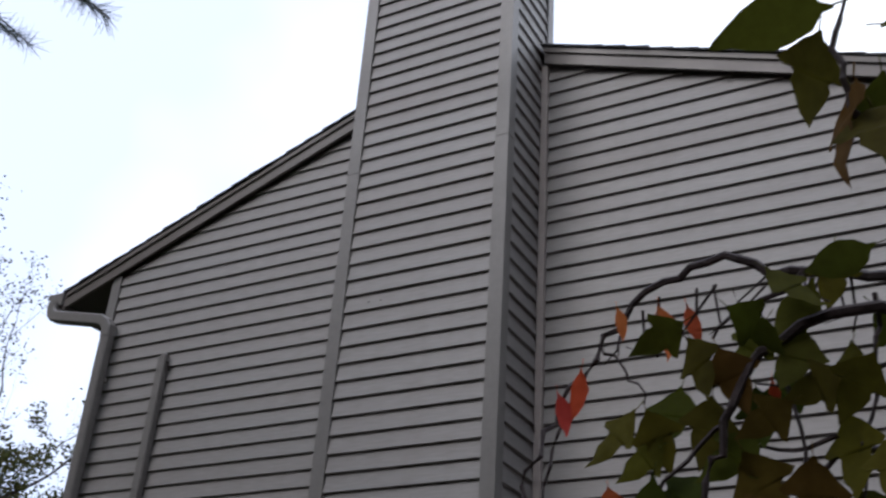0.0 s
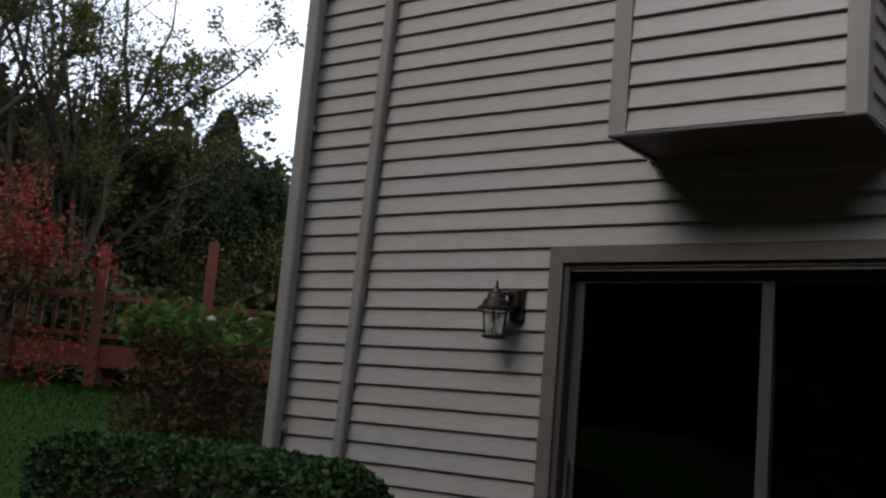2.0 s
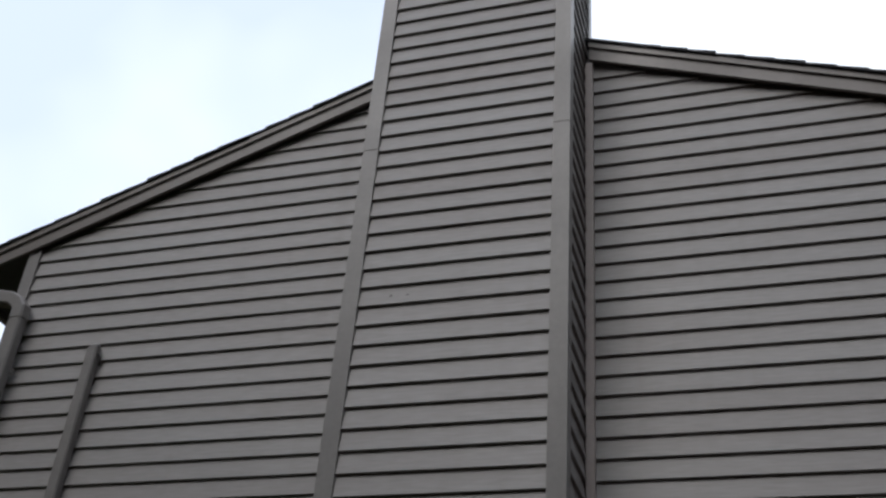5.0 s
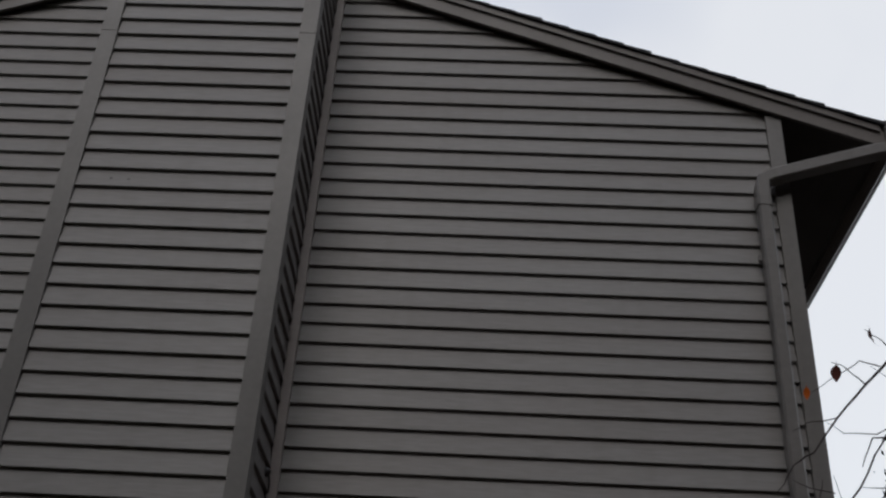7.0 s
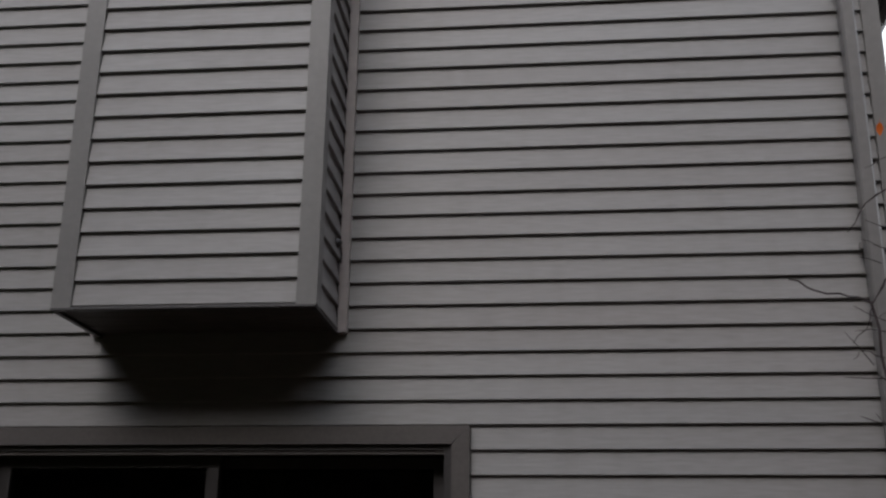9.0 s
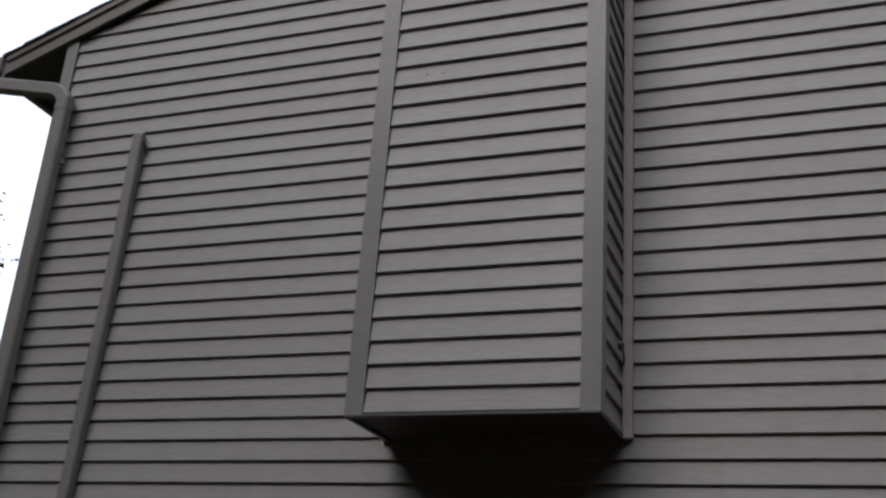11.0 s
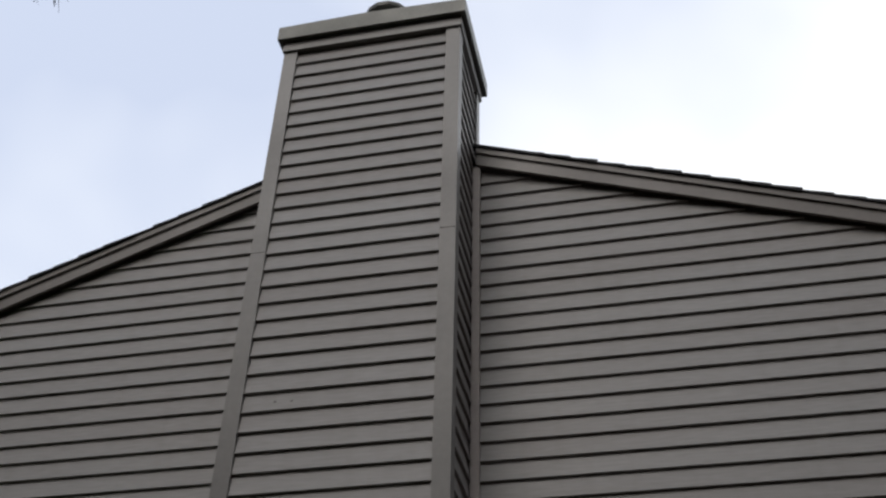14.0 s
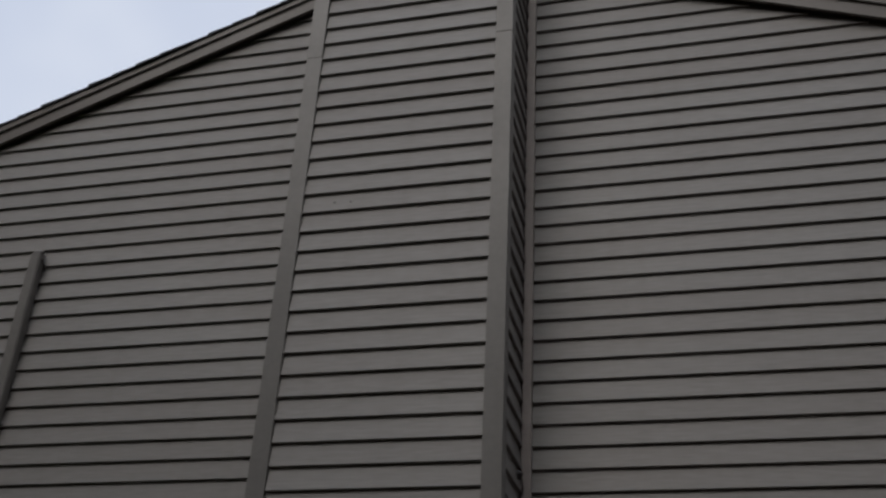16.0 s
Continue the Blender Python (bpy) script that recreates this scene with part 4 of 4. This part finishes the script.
# ---- grass on the bank ----
def lawn_blades():
    rnd = np.random.default_rng(81)
    n = 90000
    x, y = rnd.uniform(-9.5, -3.9, n), rnd.uniform(-3.0, 2.6, n)
    z = np.array([height(a, b) for a, b in zip(x, y)])
    hgt = rnd.uniform(0.015, 0.035, n)
    lean = rnd.normal(size=(n, 2)) * 0.02
    w = rnd.normal(size=(n, 2))
    w = w / np.linalg.norm(w, axis=1)[:, None] * 0.004
    v = np.stack([np.stack([x - w[:, 0], y - w[:, 1], z - 0.005], 1), np.stack([x + w[:, 0], y + w[:, 1], z - 0.005], 1), np.stack([x + lean[:, 0], y + lean[:, 1], z + hgt], 1)], 1).reshape(-1, 3)
    me = bpy.data.meshes.new("grass")
    me.from_pydata(v.tolist(), [], (np.arange(n)[:, None] * 3 + [[0, 1, 2]]).tolist())
    me.materials.append(leafy("grass_blades", [(0.010, 0.040, 0.004), (0.018, 0.055, 0.006), (0.026, 0.055, 0.008)], rough=0.95, through_light=0.2))
    tagged(new("grass", me), "short green lawn grass on the bank", "grass", kind="stuff")


lawn_blades()


# ---- sapling with lobed leaves close by the camera's start, and its bare neighbour at the wall ----
LEAFGREEN = leafy("large_green_leaf", [(0.04, 0.06, 0.008), (0.08, 0.09, 0.011), (0.12, 0.10, 0.014), (0.06, 0.075, 0.010), (0.12, 0.065, 0.016)], rough=0.75, through_light=0.4, island=False)
LEAFRED = leafy("large_red_leaf", [(0.60, 0.09, 0.04), (0.62, 0.17, 0.05), (0.55, 0.07, 0.06), (0.62, 0.22, 0.06)], rough=0.7, through_light=0.35, island=False)
LEAFORANGE = leafy("large_orange_leaf", [(0.60, 0.13, 0.02), (0.62, 0.16, 0.03)], rough=0.7, through_light=0.35, island=False)
LEAFBROWN = leafy("dry_leaf", [(0.10, 0.035, 0.03), (0.14, 0.05, 0.04), (0.08, 0.03, 0.03)], rough=0.7, through_light=0.15, island=False)


def leaf_mesh(name, lobes, mat, curl=0.18, slim=1.0):
    """A leaf one long from stalk to tip: a plain oval, or with side lobes; cupped and waved."""
    half = [(0.0, 0.012), (0.08, 0.05), (0.2, 0.17), (0.36, 0.25), (0.52, 0.25), (0.68, 0.19), (0.84, 0.10), (0.94, 0.04), (1.0, 0.0)]
    if lobes:
        half = [(0.0, 0.012), (0.05, 0.07), (0.13, 0.16), (0.22, 0.26), (0.40, 0.43), (0.44, 0.35), (0.44, 0.26), (0.46, 0.20), (0.56, 0.22), (0.68, 0.18), (0.86, 0.08), (1.0, 0.0)]
    half = [(u, w * slim) for u, w in half]
    bm = bmesh.new()
    def at(u, w):
        return (w, u, -curl * (u - 0.3) ** 2 * 1.2 + 0.10 * abs(w) - 0.22 * w * w + 0.02 * math.sin(u * 17 + w * 9))
    mid = [bm.verts.new(at(u, 0)) for u, _ in half]
    for s in (1, -1):
        inner = [bm.verts.new(at(u, s * w * 0.55)) for u, w in half[:-1]] + [mid[-1]]
        outer = [bm.verts.new(at(u + (0.012 if k % 2 else -0.008), s * w * (1.0 if s > 0 or not lobes else 0.92))) for k, (u, w) in enumerate(half[:-1])] + [mid[-1]]
        for a, b in ((mid, inner), (inner, outer)):
            for k in range(len(half) - 1):
                f = [a[k], a[k + 1], b[k + 1], b[k]] if k < len(half) - 2 else [a[k], mid[-1], b[k]]
                bm.faces.new(f if s > 0 else f[::-1])
    stalk = [(0, -0.16, 0.02), (0, -0.07, 0.012), (0, 0.02, 0.0)]
    add_tube(bm, stalk, 0.008, 4)
    return mesh_of(bm, name, mat, True)


ORANGE_OVAL = leaf_mesh("leaf_orange", False, LEAFORANGE, 0.3, 0.85)
GREEN_LOBED, GREEN_OVAL = leaf_mesh("leaf_lobed", True, LEAFGREEN), leaf_mesh("leaf_oval", False, LEAFGREEN, 0.3)
RED_OVAL, RED_LOBED, DRY = leaf_mesh("leaf_red", False, LEAFRED, 0.3, 0.72), leaf_mesh("leaf_red_lobed", True, LEAFRED, 0.2), leaf_mesh("leaf_dry", False, LEAFBROWN, 0.6)


def hang(parent, me, place, size, heading, droop, roll, name="leaf", spin=0):
    """A leaf hung by its stalk: heading round the compass, droop below level, roll about its midrib, in degrees."""
    return shared(name, me, parent, Matrix.Translation(place) @ Euler((0, radians(spin), 0)).to_matrix().to_4x4() @ Euler((0, 0, radians(heading))).to_matrix().to_4x4() @ Euler((radians(-droop), 0, 0)).to_matrix().to_4x4()
                  @ Euler((0, radians(roll), 0)).to_matrix().to_4x4() @ Matrix.Diagonal((size, size, size, 1)))


def wiggly(points, rnd, n=4, amount=0.012):
    pts = [Vector(p) for p in points]
    out = []
    for a, b in zip(pts, pts[1:]):
        for k in range(n):
            out.append(a.lerp(b, k / n) + Vector(rnd.normal(size=3)) * amount * (0.3 if k == 0 else 1))
    return out + [pts[-1]]


def sapling():
    rnd = np.random.default_rng(91)
    t = thing("sapling", "young tree with lobed green and red autumn leaves", "sapling", (-0.09, 0.393, -0.126))
    t.scale = (1.08, 1.08, 1.08)
    base = (2.75, -2.5, -0.05)
    stems = {
        "main": ([base, (2.7, -2.55, 0.9), (2.55, -2.75, 1.6), (2.4, -3.05, 2.15)], 0.024, 0.014),
        "arch": ([(2.4, -3.05, 2.15), (2.2, -3.25, 2.3), (2.0, -3.4, 2.34), (1.86, -3.4, 2.37), (1.76, -3.4, 2.42), (1.66, -3.4, 2.39), (1.56, -3.4, 2.31), (1.50, -3.44, 2.18), (1.465, -3.48, 2.07), (1.45, -3.5, 1.99)], 0.010, 0.003),
        "under": ([(2.4, -3.05, 2.15), (2.15, -3.35, 2.27), (1.92, -3.45, 2.27), (1.82, -3.46, 2.22), (1.76, -3.46, 2.12), (1.72, -3.45, 2.0), (1.70, -3.42, 1.85)], 0.011, 0.004),
        "spur": ([(1.88, -3.4, 2.37), (1.80, -3.41, 2.32), (1.74, -3.42, 2.27)], 0.005, 0.0025),
        "drop": ([(1.52, -3.4, 2.25), (1.48, -3.4, 2.15), (1.46, -3.41, 2.04)], 0.004, 0.002),
        "hook": ([(1.55, -3.4, 2.30), (1.60, -3.41, 2.24), (1.63, -3.42, 2.18)], 0.003, 0.0015),
        "upper": ([(2.4, -3.05, 2.15), (2.2, -3.3, 2.38), (2.05, -3.48, 2.46), (1.99, -3.5, 2.57), (1.975, -3.5, 2.69), (2.0, -3.5, 2.82)], 0.010, 0.004),
        "low": ([(2.4, -3.05, 2.15), (2.1, -3.3, 2.12), (1.9, -3.4, 2.08), (1.80, -3.38, 1.95)], 0.007, 0.003),
        "front": ([(2.55, -2.75, 1.6), (2.1, -2.95, 1.83), (1.74, -3.1, 1.95), (1.53, -3.14, 1.987)], 0.008, 0.003),
    }
    for nm, (pts, r0, r1) in stems.items():
        p = wiggly(pts, rnd, 4, 0.006)
        part("stem" if nm == "main" else "branch", tube(p, [r0 + (r1 - r0) * k / (len(p) - 1) for k in range(len(p))], 6), TWIG, t)
    for pts in ([(1.98, -3.42, 2.30), (1.96, -3.42, 2.15), (1.93, -3.42, 2.02), (1.88, -3.42, 1.88)], [(1.90, -3.41, 2.10), (1.82, -3.41, 2.09), (1.74, -3.42, 2.11)], [(1.76, -3.45, 2.12), (1.68, -3.44, 2.06), (1.62, -3.43, 2.0), (1.58, -3.43, 1.9)], [(1.84, -3.42, 2.24), (1.86, -3.42, 2.08), (1.83, -3.42, 1.92)], [(1.99, -3.41, 2.2), (1.90, -3.41, 2.17), (1.80, -3.42, 2.19)]):
        p = wiggly(pts, rnd, 4, 0.006)
        part("branch", tube(p, [0.004 - 0.0025 * k / len(p) for k in range(len(p))], 5), TWIG, t)
    for k in range(16):
        a = Vector((rnd.uniform(1.56, 2.0), -3.4, 2.37))
        a.z -= max(0, 1.66 - a.x) * 0.7
        b = a + Vector((rnd.uniform(-0.06, 0.02), rnd.uniform(-0.03, 0.03), rnd.uniform(-0.1, -0.03)))
        c = b + Vector((rnd.uniform(-0.04, 0.03), 0, rnd.uniform(-0.03, 0.03)))
        part("twig", tube([a, b, c], [0.0028, 0.002, 0.0012], 4), TWIG, t)
    reds = [(1.60, -3.45, 2.335, 0.06, 75, RED_OVAL), (1.655, -3.41, 2.345, 0.09, 60, RED_LOBED), (1.70, -3.41, 2.34, 0.07, 70, RED_OVAL), (1.545, -3.46, 2.235, 0.085, 72, RED_OVAL), (1.505, -3.46, 2.20, 0.075, 78, RED_OVAL),
            (1.60, -3.5, 2.03, 0.065, 65, RED_LOBED), (1.46, -3.52, 2.0, 0.09, 60, RED_LOBED), (1.50, -3.5, 1.925, 0.075, 75, ORANGE_OVAL), (1.53, -3.5, 1.94, 0.075, 62, RED_OVAL), (1.465, -3.53, 1.90, 0.06, 80, ORANGE_OVAL), (1.82, -3.41, 2.2, 0.06, 60, RED_OVAL)]
    for x, y, z, size, droop, me in reds:
        hang(t, me, (x, y, z), size, rnd.uniform(-30, 30), droop, rnd.uniform(-35, 35), spin=rnd.uniform(-14, 12))
    greens = [(1.70, 2.27), (1.78, 2.26), (1.60, 2.16), (1.68, 2.18), (1.64, 2.13), (1.74, 2.14), (1.80, 2.15), (1.87, 2.17), (1.90, 2.30), (1.97, 2.27), (1.93, 2.36), (1.86, 2.10), (1.78, 2.05), (1.71, 2.04),
              (1.92, 2.1), (1.97, 2.16), (1.84, 2.31), (1.99, 2.34), (1.76, 1.97), (1.66, 2.02), (1.83, 1.98), (1.91, 2.0), (1.98, 2.05), (1.94, 2.2), (1.72, 2.22), (1.66, 2.09), (1.76, 2.20), (1.83, 2.24), (1.88, 2.22), (1.93, 2.14), (1.80, 2.08), (1.87, 2.04)]
    for x, z in greens:
        hang(t, GREEN_LOBED if rnd.uniform() < 0.7 else GREEN_OVAL, (x, -3.43 + rnd.uniform(-0.06, 0.06), z + 0.03), rnd.uniform(0.095, 0.135), rnd.uniform(-30, 30), rnd.uniform(65, 105), rnd.uniform(-25, 25), spin=rnd.uniform(-50, 75))
    tops = [(1.985, 2.78, 0.20, 95, 5, 25, GREEN_OVAL), (1.96, 2.73, 0.17, 60, 70, 10, GREEN_LOBED), (2.0, 2.62, 0.20, 120, 75, 0, GREEN_LOBED), (2.02, 2.55, 0.17, 200, 60, 20, GREEN_LOBED), (2.05, 2.7, 0.16, 250, 20, 0, GREEN_OVAL), (2.0, 2.80, 0.13, 300, -30, 30, GREEN_OVAL), (2.04, 2.62, 0.16, 10, 50, -30, GREEN_LOBED)]
    for x, z, size, head, droop, roll, me in tops:
        hang(t, me, (x, -3.5 + rnd.uniform(-0.03, 0.03), z), size, head, droop, roll)
    hang(t, ORANGE_OVAL, (1.502, -3.132, 1.987), 0.097, 10, 84, 8)


sapling()


def bare_shrub():
    rnd = np.random.default_rng(95)
    t = thing("bare_shrub", "leggy bare shrub with a few dry leaves by the wall", "shrub")
    stems = [
        ([(2.12, -0.80, -0.05), (2.05, -0.75, 0.9), (2.02, -0.72, 1.76), (2.0, -0.72, 2.21), (1.98, -0.71, 2.49), (2.08, -0.70, 2.62), (2.22, -0.70, 2.78), (2.33, -0.68, 2.96), (2.40, -0.66, 3.05)], 0.007, 0.003),
        ([(1.98, -0.71, 2.49), (1.92, -0.66, 2.53), (1.82, -0.60, 2.57), (1.74, -0.58, 2.62)], 0.004, 0.003),
        ([(1.98, -0.71, 2.48), (1.95, -0.72, 2.40), (1.90, -0.72, 2.35)], 0.003, 0.0015),
        ([(2.75, -0.75, -0.05), (2.68, -0.72, 1.4), (2.62, -0.66, 2.4), (2.56, -0.62, 2.85), (2.5, -0.62, 3.04), (2.45, -0.62, 3.15), (2.44, -0.62, 3.34), (2.50, -0.62, 3.45), (2.60, -0.6, 3.6)], 0.013, 0.004),
        ([(2.44, -0.62, 3.34), (2.33, -0.62, 3.22), (2.21, -0.62, 3.08), (2.10, -0.62, 2.94), (2.02, -0.62, 2.89), (1.95, -0.62, 2.78)], 0.006, 0.002),
        ([(2.56, -0.62, 2.85), (2.44, -0.7, 2.91), (2.28, -0.75, 2.73), (2.15, -0.75, 2.49), (2.06, -0.75, 2.28), (2.02, -0.75, 2.22)], 0.006, 0.002),
        ([(2.56, -0.62, 2.86), (2.42, -0.66, 3.0), (2.30, -0.68, 2.98), (2.24, -0.7, 2.86)], 0.005, 0.002),
        ([(2.33, -0.62, 3.22), (2.27, -0.6, 3.30), (2.22, -0.6, 3.32)], 0.003, 0.0015),
        ([(2.40, -0.62, 3.30), (2.33, -0.6, 3.33), (2.24, -0.6, 3.27), (2.13, -0.6, 3.19)], 0.003, 0.0012),
        ([(2.45, -0.62, 3.38), (2.41, -0.6, 3.44), (2.37, -0.6, 3.47)], 0.003, 0.0012),
        ([(2.21, -0.62, 3.08), (2.12, -0.6, 3.07), (2.04, -0.6, 3.03)], 0.0025, 0.0012),
        ([(2.45, -0.63, 3.06), (2.34, -0.62, 3.02), (2.22, -0.62, 3.02), (2.16, -0.62, 3.06)], 0.003, 0.0012),
        ([(2.12, -0.7, 2.67), (2.04, -0.68, 2.70), (1.98, -0.68, 2.73)], 0.0025, 0.0012),
        ([(2.10, -0.75, 2.4), (2.15, -0.74, 2.33), (2.2, -0.74, 2.35)], 0.0025, 0.0012),
        ([(2.0, -0.72, 2.3), (1.93, -0.7, 2.33), (1.9, -0.7, 2.30)], 0.002, 0.001),
    ]
    for pts, r0, r1 in stems:
        p = wiggly(pts, rnd, 3, 0.006 if len(pts) > 4 else 0.003)
        part("stem" if pts[0][2] < 0 else "branch", tube(p, [r0 + (r1 - r0) * k / (len(p) - 1) for k in range(len(p))], 5), TWIG, t)
    for k in range(74):
        a = Vector((rnd.uniform(2.0, 2.75), rnd.uniform(-0.8, -0.5), 0))
        a.z = 2.25 + (a.x - 2.0) * 1.3 + rnd.uniform(-0.35, 0.4)
        d = Vector((rnd.uniform(-1, 0.4), rnd.uniform(-0.4, 0.4), rnd.uniform(-0.2, 0.8))).normalized() * rnd.uniform(0.06, 0.16)
        part("twig", tube([a, a + d * 0.5 + Vector(rnd.normal(size=3)) * 0.01, a + d], [0.0025, 0.0018, 0.001], 4), TWIG, t)
    for x, z, me, size in ((2.385, 3.47, DRY, 0.085), (2.235, 3.31, DRY, 0.08), (2.42, 3.23, DRY, 0.07), (2.475, 3.14, DRY, 0.09), (2.50, 3.40, DRY, 0.08), (2.11, 3.21, ORANGE_OVAL, 0.06), (2.52, 3.25, DRY, 0.07), (2.58, 3.45, DRY, 0.08)):
        hang(t, me, (x, -0.61, z), size, rnd.uniform(0, 360), rnd.uniform(65, 88), rnd.uniform(-60, 60))


bare_shrub()


# ---- pine limb that hangs over the garden ----
def pine_limb():
    rnd = np.random.default_rng(97)
    t = thing("garden_pine", "tall garden pine with a long needled limb", "tree", (-6.4, -6.6, 0))
    part("trunk", tube([(0, 0, -0.1), (0.05, 0, 3), (0, 0.05, 6), (0, 0, 9)], [0.22, 0.19, 0.15, 0.1], 10), BARK, t)
    o = Vector((-6.4, -6.6, 0))
    limb = [Vector(p) - o for p in ((-6.4, -6.6, 6.2), (-4.6, -4.9, 6.1), (-3.0, -3.2, 5.75), (-2.4, -2.6, 5.45), (-1.60, -2.7, 5.2))]
    p = wiggly(limb, rnd, 4, 0.02)
    part("limb", tube(p, [0.05 - 0.042 * k / (len(p) - 1) for k in range(len(p))], 6), BARK, t)
    ends = [Vector(q) - o for q in ((-1.87, -2.2, 5.0), (-0.93, -2.5, 4.60), (-1.12, -2.45, 4.76), (-1.97, -2.22, 5.06), (-1.5, -2.8, 5.15))]
    tipbase = [limb[3], limb[4], limb[4], limb[3], limb[4]]
    nb = bmesh.new()
    for a, e in zip(tipbase, ends):
        part("twig", tube([a, (a + e) / 2 + Vector((0, 0, 0.03)), e], [0.008, 0.006, 0.004], 5), BARK, t)
        for q in range(110):
            f = rnd.uniform(0.45, 1.0)
            s = a.lerp(e, f)
            d = ((e - a).normalized() * 0.8 + Vector(rnd.normal(size=3)) * 0.55).normalized() * rnd.uniform(0.07, 0.12)
            add_tube(nb, [s, s + d], [0.0016, 0.0007], 3)
    part("needles", nb, PINE, t)


pine_limb()


# ---- small scuffs on the chase siding ----
def scuff(x, z, w, h, seed):
    rnd = np.random.default_rng(seed)
    bm = bmesh.new()
    foot = CHLAP + math.floor((z - CHLAP) / C) * C
    ring = []
    for k in range(9):
        a = k * math.tau / 9
        q = rnd.uniform(0.7, 1.2)
        zz = z + math.sin(a) * h * q
        ring.append(bm.verts.new((x + math.cos(a) * w * q, CHY + LIP * (zz - foot) / C - 0.0015, zz)))
    bm.faces.new(ring)
    part("scuff_mark", bm, SASH, chase, "small dark scuff on the siding")


scuff(-0.828, 4.166, 0.008, 0.005, 1)
scuff(-0.747, 4.162, 0.007, 0.005, 2)
